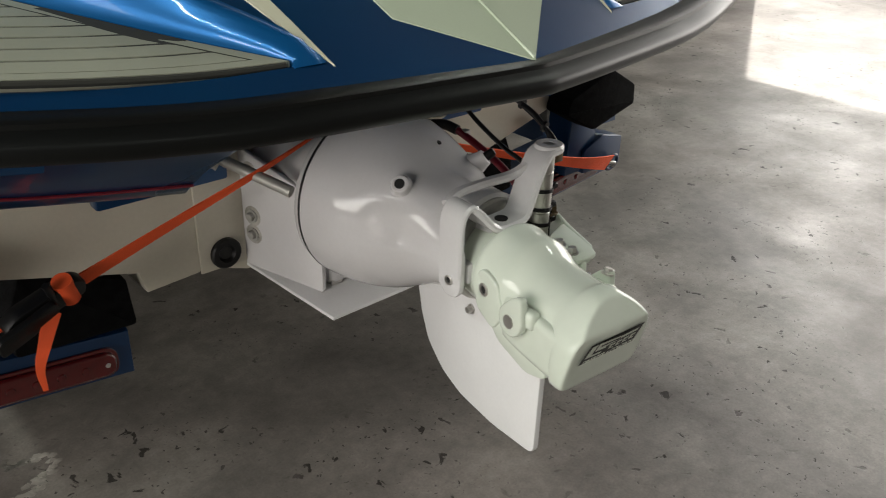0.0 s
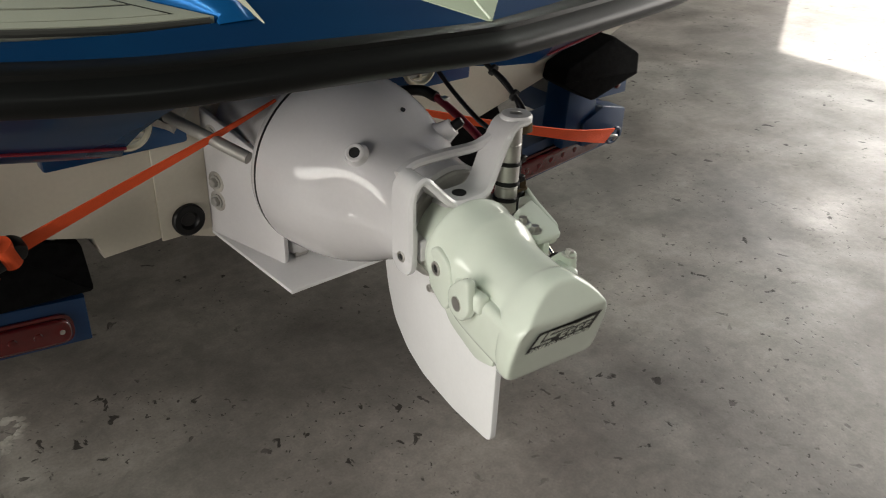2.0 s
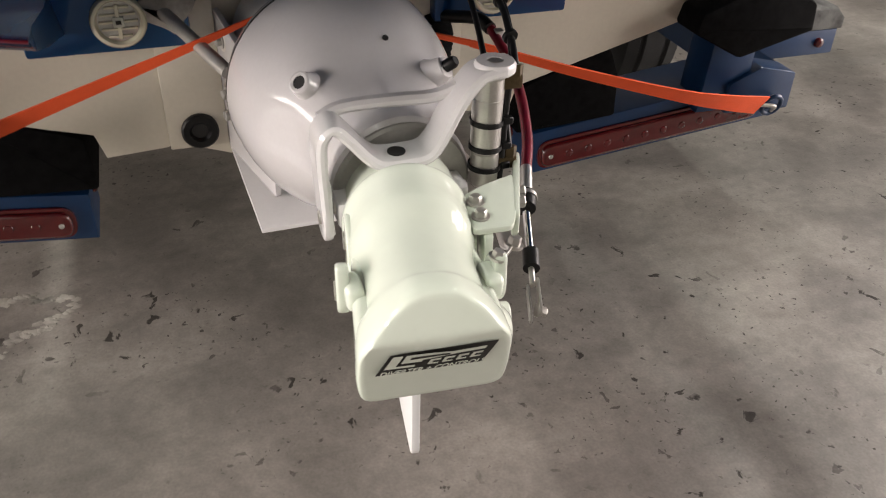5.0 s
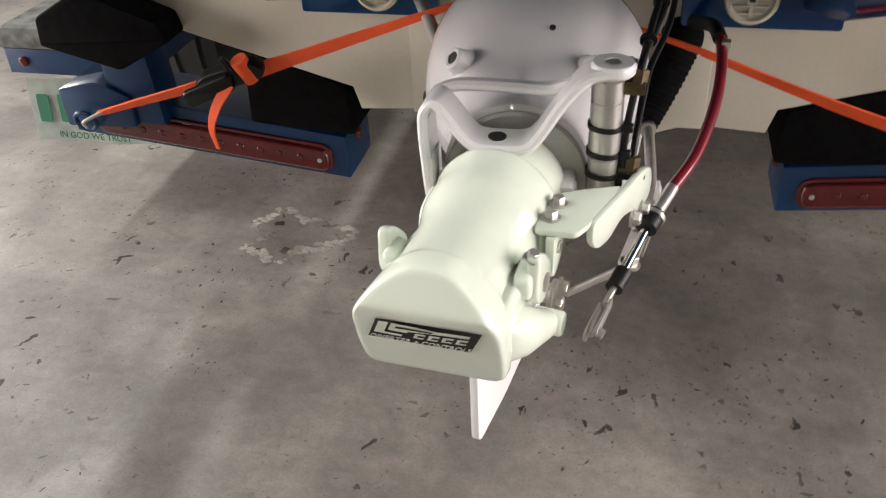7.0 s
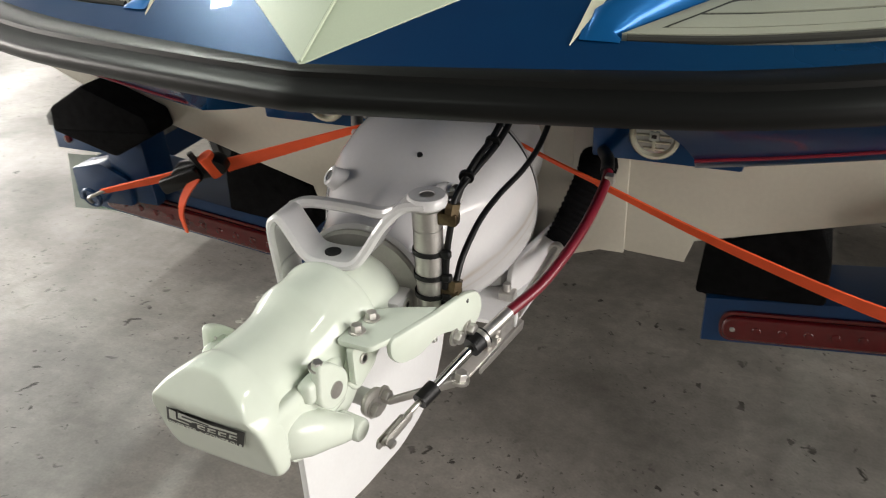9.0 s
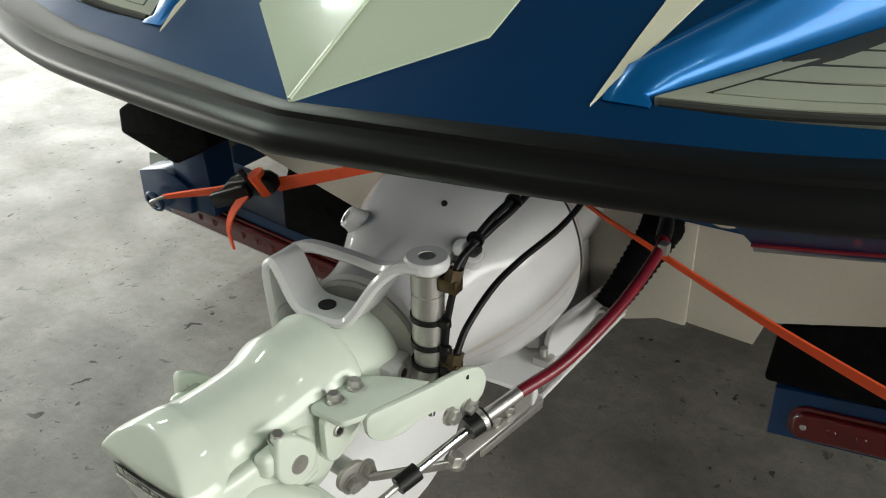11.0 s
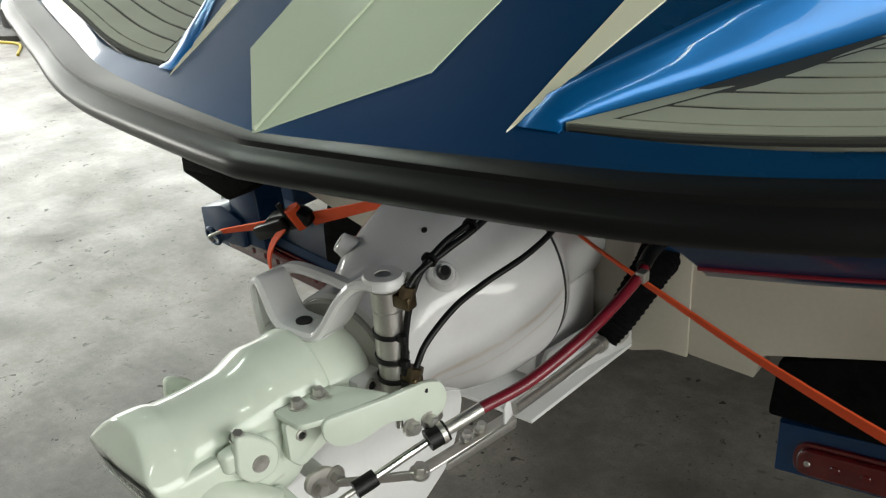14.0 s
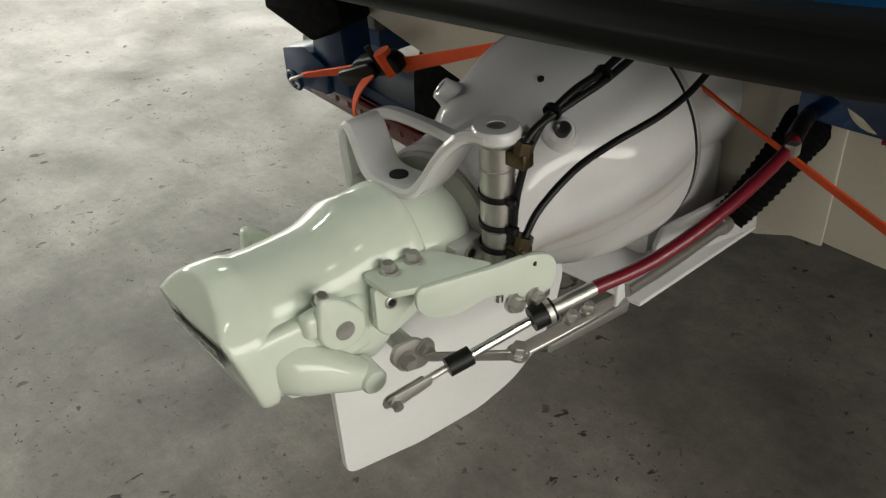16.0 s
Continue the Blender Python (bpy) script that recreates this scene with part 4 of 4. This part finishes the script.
for z in (0.796, 0.690):
    b = box((cx + 0.016, cy - 0.008, z - 0.008), (cx + 0.040, cy + 0.008, z + 0.008), 0.002)
    add(b, lathe([(0, 0.0095), (0.014, 0.0095)], (cx + 0.032, cy, z + 0.005), (0.1, 0.25, 1), 6))
    part("brass_elbow", b, M_brass, cylinder, "brass elbow fitting")

hoses = [
    [(0.143, -0.513, 0.812), (0.146, -0.495, 0.826), (0.155, -0.455, 0.840), (0.163, -0.412, 0.852), (0.165, -0.360, 0.868), (0.155, -0.300, 0.890), (0.150, -0.26, 0.918)],
    [(0.143, -0.511, 0.706), (0.145, -0.490, 0.732), (0.149, -0.440, 0.757), (0.155, -0.385, 0.768), (0.170, -0.316, 0.782), (0.178, -0.262, 0.802), (0.178, -0.215, 0.835), (0.170, -0.19, 0.915)],
    [(0.128, -0.520, 0.650), (0.131, -0.517, 0.70), (0.135, -0.512, 0.76), (0.144, -0.496, 0.818), (0.151, -0.457, 0.846), (0.157, -0.405, 0.860), (0.156, -0.345, 0.882), (0.146, -0.28, 0.918)],
]
for h in hoses:
    thing("hydraulic_hose", tube(h, 0.0042, 10, 10), M_black, "thin black hydraulic hose from the cylinder to the hull", "hose", "hydraulic hoses")
for p in ((0.159, -0.415, 0.856), (0.148, -0.478, 0.835)):
    thing("cable_tie", lathe([(-0.0025, 0.0095), (0.0025, 0.0095), (0.0025, 0.008), (-0.0025, 0.008)], p, (-0.15, 0.9, 0.3), 14), M_black, "black nylon tie round the hoses", "cable tie", "hose ties")

# ---- bucket lever ----
lever = empty("bucket_lever", D(0.1, 0.05, 0.0), "white bent lever plate bolted to the diverter", "lever")
part("arm", slab(rounded([(0.064, 0.112), (0.064, 0.040), (0.094, 0.018), (0.136, -0.004), (0.120, 0.082), (0.110, 0.108)], 0.008, 4), D(0, 0, 0.026), UU, VV, 0.008, 0.002), M_div, lever)
p0, p1 = D(0.119, 0.085, 0), D(0.156, -0.068, 0)
along = (p1 - p0).normalized()
pl = (p1 - p0).length
part("paddle", slab(rounded([(0.0, 0.030), (0.0, 0.004), (0.015, -0.012), (0.045, -0.016), (0.075, -0.004), (0.10, -0.008), (0.125, -0.022), (pl - 0.006, -0.018), (pl + 0.002, 0.006), (pl - 0.006, 0.028), (pl - 0.03, 0.034), (0.08, 0.030)], 0.011, 5), p0, along, WW, 0.009, 0.003), M_div, lever)
# the hole is a dark disc set on the paddle
part("pin_hole", lathe([(-0.001, 0.003), (0.0005, 0.003)], p0 + along * (pl - 0.028) + Vector((0.0046, 0, 0.022)), UU, 12), M_hole_seal, lever)
part("gusset", slab(rounded([(0.112, 0.022), (0.112, -0.030), (0.098, -0.034), (0.045, 0.0), (0.045, 0.022)], 0.006, 3), D(0.083, 0, 0), VV, WW, 0.010, 0.002), M_div, lever)
screw(D(0.0885, 0.094, 0.000), UU, 0.007, lever)
for v in (0.057, 0.087):
    part("bolt", bolt(D(0.0775, v, 0.031), WW, 0.0145, 0.009), M_steel, lever)
part("clip", box(p1 + Vector((-0.018, -0.024, -0.030)), p1 + Vector((-0.004, -0.002, -0.010)), 0.002), M_steel, lever)
for k, dv in enumerate((0.0, 0.024)):
    part("nut", bolt(p1 - along * (0.052 - dv) + Vector((0.005, 0, -0.020)), UU, 0.017, 0.010), M_steel, lever)

# ---- control cable, rod and clevis ----
cable = empty("control_cable", (0.24, -0.2, 0.60), "red jacketed control cable with a chromed rod and clevis", "control cable")
part("jacket", tube([(0.225, -0.060, 0.706), (0.246, -0.125, 0.722), (0.254, -0.185, 0.709), (0.246, -0.290, 0.682), (0.222, -0.390, 0.653), (0.192, -0.462, 0.638)], 0.0078, 14, 10), M_redhose, cable, "red rubber cable jacket")
part("sleeve", tube([(0.210, -0.005, 0.690), (0.225, -0.060, 0.706), (0.243, -0.120, 0.722), (0.251, -0.158, 0.718)], 0.0105, 14, 6), M_black, cable, "black rubber sleeve")
part("ferrule", tube([(0.194, -0.457, 0.639), (0.186, -0.478, 0.634), (0.172, -0.512, 0.626)], 0.0082, 14, 3), M_steel, cable)
part("clamp", tube([(0.176, -0.503, 0.628), (0.166, -0.526, 0.622)], 0.0135, 16, 2), M_black, cable, "black rubber swivel boot")
part("clamp_band", lathe([(-0.003, 0.0145), (0.003, 0.0145), (0.003, 0.012), (-0.003, 0.012)], (0.1735, -0.509, 0.6265), (-0.35, -0.9, -0.2), 20), M_steel, cable)
part("rod", tube([(0.168, -0.522, 0.623), (0.138, -0.615, 0.601)], 0.0052, 14, 1), M_chrome, cable, "polished steel push rod")
part("rod_boot", tube([(0.145, -0.596, 0.606), (0.136, -0.621, 0.600)], 0.0105, 14, 2), M_black, cable, "black rubber rod boot")
part("rod_end", tube([(0.137, -0.617, 0.601), (0.128, -0.645, 0.594)], 0.0038, 12, 1), M_steel, cable)
cl = (Vector((0.118, -0.680, 0.584)) - Vector((0.130, -0.640, 0.595)))
for s in (1, -1):
    part("clevis_fork", slab(rounded([(0, 0.006), (0, -0.006), (0.046, -0.008), (0.050, 0.0), (0.046, 0.008)], 0.004, 3), Vector((0.129, -0.642, 0.594)) + Vector((0.006, 0.0, 0.004)) * s, cl, (0, 0, 1), 0.003, 0.0008), M_steel, cable)
part("clevis_pin", bolt((0.121, -0.680, 0.585), (0.9, -0.3, -0.3), 0.012, 0.010), M_steel, cable)
part("hose_clip", box((0.252, -0.182, 0.706), (0.266, -0.166, 0.722), 0.002), M_steel, cable, "bright steel clip")

# corrugated boot and second push tube
path = smooth_path([(0.205, 0.0, 0.665), (0.204, -0.022, 0.655), (0.192, -0.045, 0.622), (0.174, -0.068, 0.578), (0.158, -0.092, 0.545)], 10)
rings = []
for i, (p, a, b) in enumerate(frames_along(path)):
    r = (0.033 - 0.0003 * i) + (0.0 if i % 2 else 0.0025)
    rings.append([p + (a * math.cos(q) + b * math.sin(q)) * r for q in (2 * math.pi * k / 20 for k in range(20))])
boot = thing("corrugated_boot", loft(rings), M_carpet, "black corrugated rubber boot at the transom", "rubber boot")
ptube = empty("push_tube", (0.165, -0.11, 0.545), "dark polished push tube with a flat link", "push tube")
part("tube", tube([(0.164, -0.108, 0.546), (0.170, -0.25, 0.560), (0.172, -0.36, 0.572)], 0.0085, 14, 4), M_steel, ptube)
part("collar", lathe([(0, 0.0125), (0.014, 0.0125)], (0.164, -0.112, 0.546), (0.02, -1, 0.1), 18), M_steel, ptube)
part("rail", slab(rounded([(0.0, 0.012), (0.0, -0.012), (0.155, -0.012), (0.168, 0.0), (0.155, 0.012)], 0.005, 3), (0.176, -0.372, 0.570), (-0.18, -0.98, -0.02), (0.95, -0.18, 0.25), 0.004, 0.001), M_steel, ptube, "flat steel rail")
part("flange", slab(rounded([(0.0, 0.010), (0.0, -0.006), (0.12, -0.006), (0.12, 0.006)], 0.003, 3), (0.188, -0.378, 0.566), (-0.18, -0.98, -0.02), (0.1, 0, 1), 0.003, 0.0008), M_steel, ptube)
part("tab", slab(rounded([(-0.014, 0.0), (0.014, 0.0), (0.012, 0.036), (-0.004, 0.040)], 0.005, 3), (0.180, -0.384, 0.566), (0.2, -0.95, 0), (0, 0, 1), 0.004, 0.001), M_fin, ptube)
for k, d in enumerate((0.05, 0.075)):
    q = Vector((0.172, -0.372, 0.573)) + Vector((-0.18, -0.98, -0.02)) * d
    part("bolt", bolt(q, (0.2, 0, 1), 0.013, 0.012), M_steel, ptube)
part("link_bolt", bolt((0.152, -0.530, 0.572), (0.2, 0, 1), 0.018, 0.012), M_steel, ptube)
part("link", slab(rounded([(0.0, 0.010), (0.0, -0.010), (0.105, -0.008), (0.112, 0.0), (0.105, 0.008)], 0.006, 3), (0.156, -0.522, 0.566), D(0.086, 0.075, -0.087) - Vector((0.152, -0.530, 0.566)), (0.5, 0.1, 0.85), 0.004, 0.001), M_steel, ptube)
flange = thing("diamond_flange", slab(rounded([(0.040, -0.092), (0.052, -0.112), (0.082, -0.106), (0.098, -0.084), (0.090, -0.066), (0.062, -0.066)], 0.010, 4), D(0.0795, 0, 0), VV, WW, 0.007, 0.002), M_steel, "steel flange plate with two bolts", "flange plate")
for v, w in ((0.078, -0.090), (0.054, -0.086)):
    part("bolt", bolt(D(0.083, v, w), UU, 0.018, 0.010), M_steel, flange)
part("flange_stem", lathe([(-0.05, 0.012), (0.0, 0.012)], D(0.078, 0.066, -0.088), UU, 16), M_fin, flange)

# ---- trailer ----
trailer = empty("boat_trailer", (0, 0.6, 0.0), "blue painted boat trailer with carpeted bunks and red lamps", "trailer")


def trailer_side(s):
    def X(a, b):
        return sorted((s * a, s * b))
    def up(x, z):
        return (s * x, z + 0.11 * (x - 0.447))

    part("beam", slab([up(0.405, 0.336), up(1.0, 0.336), up(1.0, 0.437), up(0.405, 0.428)], (0, 0.085, 0), (1, 0, 0), (0, 0, 1), 0.15, 0.006), M_trailer, trailer, "blue box beam")
    lamp = part("lamp_bar", slab(rounded([up(0.440, 0.352), up(0.935, 0.352), up(0.935, 0.401), up(0.440, 0.401)], 0.023, 6), (0, 0.004, 0), (1, 0, 0), (0, 0, 1), 0.022, 0.006, 3), M_red, trailer, "long red tail lamp bar")
    part("rim", slab(rounded([up(0.434, 0.346), up(0.941, 0.346), up(0.941, 0.407), up(0.434, 0.407)], 0.027, 6), (0, 0.0075, 0), (1, 0, 0), (0, 0, 1), 0.009, 0.002, 2), M_red, lamp)
    for k in range(10):
        x, z = up(0.498 + 0.042 * k, 0.3765)
        part("led", lathe([(0, 0.008), (0.002, 0.007), (0.003, 0.001)], (x, -0.007, z), (0, -1, 0), 12), M_red, lamp)
    for x in (0.458, 0.917):
        x, z = up(x, 0.3765)
        part("screw", lathe([(0, 0.005), (0.002, 0.004)], (x, -0.007, z), (0, -1, 0), 10), M_steel, lamp)
    part("marker", lathe([(0, 0.012), (0.006, 0.010), (0.009, 0.004)], (s * 0.404, 0.08, 0.40), (-s, 0, 0), 14), M_red, trailer, "small red marker lamp")
    # carpeted bunk plank across the beam end
    part("bunk", slab(rounded([(s * 0.385, 0.428), (s * 0.60, 0.440), (s * 0.596, 0.53), (s * 0.568, 0.597), (s * 0.393, 0.528)], 0.010, 3), (0, 0.14, 0), (1, 0, 0), (0, 0, 1), 0.26, 0.008), M_carpet, trailer, "black carpeted bunk end")
    part("bunk_strip", slab([(-0.02, -0.014), (-0.02, 0.014), (0.17, 0.014), (0.17, -0.014)], (s * 0.447, 0.03, 0.5550), (0, 1, 0), (s * 0.93, 0, 0.36), 0.004), M_carpetgrey, trailer, "worn grey edge strip")
    part("bunk_run", slab([(s * 0.50, 0.47), (s * 0.60, 0.47), (s * 0.60, 0.56), (s * 0.50, 0.545)], (0, 1.3, 0), (1, 0, 0), (0, 0, 1), 2.2, 0.006), M_carpet, trailer, "black carpeted bunk under the hull")
    # upright guide pad on its post
    part("guide_pad", slab(rounded([(s * 0.690, 0.636), (s * 0.800, 0.577), (s * 0.955, 0.618), (s * 0.950, 0.672), (s * 0.85, 0.728), (s * 0.700, 0.674)], 0.006, 2), (0, -0.04, 0), (1, 0, 0), (0, 0, 1), 0.08, 0.010), M_carpet, trailer, "black carpeted guide pad")
    part("post", slab([(s * 0.770, 0.44), (s * 0.880, 0.44), (s * 0.880, 0.60), (s * 0.780, 0.60)], (0, 0.02, 0), (1, 0, 0), (0, 0, 1), 0.08, 0.004), M_trailer, trailer, "blue post")
    part("bracket", slab(rounded([(s * 0.83, 0.435), (s * 0.985, 0.43), (s * 0.985, 0.51), (s * 0.90, 0.530), (s * 0.83, 0.50)], 0.006, 2), (0, 0.0, 0), (1, 0, 0), (0, 0, 1), 0.06, 0.003), M_trailer, trailer)
    eye = part("tie_eye", tube([(s * (0.93 + 0.022 * math.cos(q)), -0.045 - 0.006 * math.sin(q), 0.450 + 0.022 * math.sin(q)) for q in (2 * math.pi * k / 12 for k in range(13))], 0.005, 10, 1), M_trailer, trailer)
    # fender step with carpet and marker
    part("fender", slab([(s * 0.98, 0.405), (s * 1.33, 0.405), (s * 1.33, 0.470), (s * 0.98, 0.470)], (0, 0.70, 0), (1, 0, 0), (0, 0, 1), 0.9, 0.008), M_trailer, trailer, "blue fender step")
    part("fender_carpet", slab([(s * 0.98, 0.470), (s * 1.335, 0.470), (s * 1.335, 0.50), (s * 1.31, 0.525), (s * 0.98, 0.525)], (0, 0.70, 0), (1, 0, 0), (0, 0, 1), 0.92, 0.012), M_carpetgrey, trailer, "faded carpet on the fender step")
    part("marker", lathe([(0, 0.013), (0.007, 0.011), (0.010, 0.004)], (s * 1.28, 0.25, 0.438), (0, -1, 0), 14), M_red, trailer, "small red marker lamp")
    part("axle_beam", box((X(0.47, 0.55)[0], 0.15, 0.34), (X(0.47, 0.55)[1], 3.2, 0.44), 0.006), M_trailer, trailer)
    wheel = part("wheel", lathe([(-0.10, 0.20), (-0.10, 0.28), (-0.085, 0.305), (-0.05, 0.312), (-0.045, 0.305), (-0.035, 0.305), (-0.03, 0.313), (0.03, 0.313), (0.035, 0.305), (0.045, 0.305), (0.05, 0.312), (0.085, 0.305), (0.10, 0.28), (0.10, 0.20)], (s * 1.12, 1.02, 0.313), (1, 0, 0), 56), M_tyre, trailer, "black ribbed trailer tyre")
    part("rim", lathe([(-0.06, 0.20), (0.06, 0.20)], (s * 1.12, 1.02, 0.313), (1, 0, 0), 32), M_steel, wheel)


both(trailer_side)
part("cross_member", box((-0.64, 2.2, 0.30), (0.64, 2.3, 0.40), 0.006), M_trailer, trailer)

# licence plate hung under the port fender
lp = empty("licence_plate", (-1.125, 0.235, 0.32), "weathered pale licence plate with green print, bent at a corner", "licence plate")
po = Vector((-1.125, 0.235, 0.325))
px, pz = Vector((1, 0.02, -0.02)).normalized(), Vector((0.0, 0.15, 1)).normalized()
rows = []
for j in range(5):
    rows.append([po + px * (-0.152 + 0.304 * i / 12) + pz * (-0.076 + 0.152 * j / 4) + Vector((0, -1, 0)) * (0.012 * max(0, (4 - i) / 4) ** 2 + 0.004 * math.sin(i)) for i in range(13)])
bm = grid(rows)
bmesh.ops.solidify(bm, geom=bm.faces[:], thickness=0.0015)
part("plate", bm, M_plate, lp)
for k, x in enumerate((-0.118, -0.066, -0.014, 0.038, 0.090)):
    part("number_bar", slab(rounded([(-0.016, -0.034), (0.016, -0.034), (0.016, 0.034), (-0.016, 0.034)], 0.006, 3), po + px * x + Vector((0, -0.012 if k == 0 else -0.006, 0.006)), px, pz, 0.002), M_green, lp)
ml = Matrix.Translation(po + pz * -0.060 + Vector((0, -0.008, 0))) @ Matrix(((px.x, pz.x, 0, 0), (px.y, pz.y, -1, 0), (px.z, pz.z, 0, 0), (0, 0, 0, 1)))
words("IN GOD WE TRUST", 0.022, ml, M_green, "lettering", lp)

# ---- straps ----
strap_l = empty("tie_down_strap", (-0.5, -0.05, 0.6), "orange webbing strap with a black ratchet from hull to trailer", "strap", "tie-down straps")
part("webbing", ribbon([(-0.08, -0.140, 0.772), (-0.19, -0.130, 0.728), (-0.34, -0.105, 0.667), (-0.49, -0.085, 0.608), (-0.52, -0.083, 0.598)], 0.005, 0.003, (0.25, -0.35, 0.9), 6, 0.038), M_strap, strap_l)
part("webbing", ribbon([(-0.58, -0.084, 0.582), (-0.68, -0.072, 0.545), (-0.80, -0.056, 0.503), (-0.895, -0.046, 0.470)], 0.026, 0.005, (0.2, -0.5, 0.85), 6, 0.012), M_strap, strap_l)
part("loose_tail", ribbon([(-0.560, -0.120, 0.585), (-0.585, -0.138, 0.545), (-0.600, -0.140, 0.505), (-0.598, -0.136, 0.462)], 0.026, 0.003, (1, -0.3, 0.1), 6, 0.008), M_strap, strap_l, "loose orange strap tail")
rat = part("ratchet", slab(rounded([(-0.07, -0.018), (0.055, -0.022), (0.065, 0.0), (0.05, 0.02), (-0.05, 0.022), (-0.078, 0.008)], 0.010, 4), (-0.560, -0.100, 0.595), (0.93, 0.02, 0.34), (-0.30, -0.35, 0.88), 0.030, 0.006), M_black, strap_l, "black ratchet buckle")
part("handle", slab(rounded([(-0.06, -0.014), (0.045, -0.018), (0.05, 0.016), (-0.055, 0.020)], 0.010, 4), (-0.595, -0.122, 0.572), (0.90, 0.02, 0.42), (-0.30, -0.35, 0.88), 0.014, 0.004), M_black, rat)
part("spool", lathe([(-0.024, 0.016), (0.024, 0.016)], (-0.530, -0.106, 0.608), (-0.30, -0.35, 0.88), 18), M_strap, rat)
part("axle", lathe([(-0.026, 0.006), (0.026, 0.006)], (-0.556, -0.116, 0.612), (-0.30, -0.35, 0.88), 12), M_black, rat)
part("hook", tube([(-0.885, -0.048, 0.474), (-0.905, -0.056, 0.466), (-0.925, -0.060, 0.455), (-0.928, -0.050, 0.440)], 0.004, 10, 6), M_steel, strap_l)
strap_r = empty("tie_down_strap", (0.5, -0.05, 0.6), "plain orange webbing strap from hull to trailer hook", "strap", "tie-down straps")
part("webbing", ribbon([(0.02, -0.075, 0.735), (0.084, -0.088, 0.720), (0.16, -0.112, 0.702), (0.24, -0.134, 0.684)], 0.006, 0.003, (0.2, -0.6, 0.75), 6, 0.014), M_strap, strap_r)
part("webbing", ribbon([(0.23, -0.132, 0.686), (0.42, -0.150, 0.622), (0.63, -0.155, 0.556), (0.76, -0.125, 0.513), (0.88, -0.075, 0.470)], 0.015, 0.003, (-0.2, -0.45, 0.87), 6, 0.046), M_strap, strap_r)
part("hook", tube([(0.870, -0.068, 0.478), (0.885, -0.056, 0.462), (0.925, -0.060, 0.455), (0.928, -0.050, 0.440)], 0.004, 10, 6), M_steel, strap_r)

# ---- far side of the shop ----
stand = empty("machine_stand", (-7.2, 2.6, 0), "dark round stand base with a yellow hose coiled on the floor", "stand")
part("base", lathe([(0, 0.34), (0.05, 0.34), (0.09, 0.28), (0.10, 0.24), (0.26, 0.24), (0.30, 0.20), (0.31, 0.06), (1.0, 0.06)], (-7.2, 2.6, 0), (0, 0, 1), 32), M_drum, stand)
thing("air_hose", tube([(-6.3, 2.0, 0.012), (-6.8, 2.25, 0.012), (-7.3, 2.2, 0.012), (-7.6, 2.5, 0.012), (-7.45, 2.95, 0.012), (-7.0, 2.9, 0.15), (-6.95, 2.65, 0.5), (-7.1, 2.6, 0.9)], 0.012, 10, 8), M_yellow, "yellow rubber air hose lying on the floor", "hose")
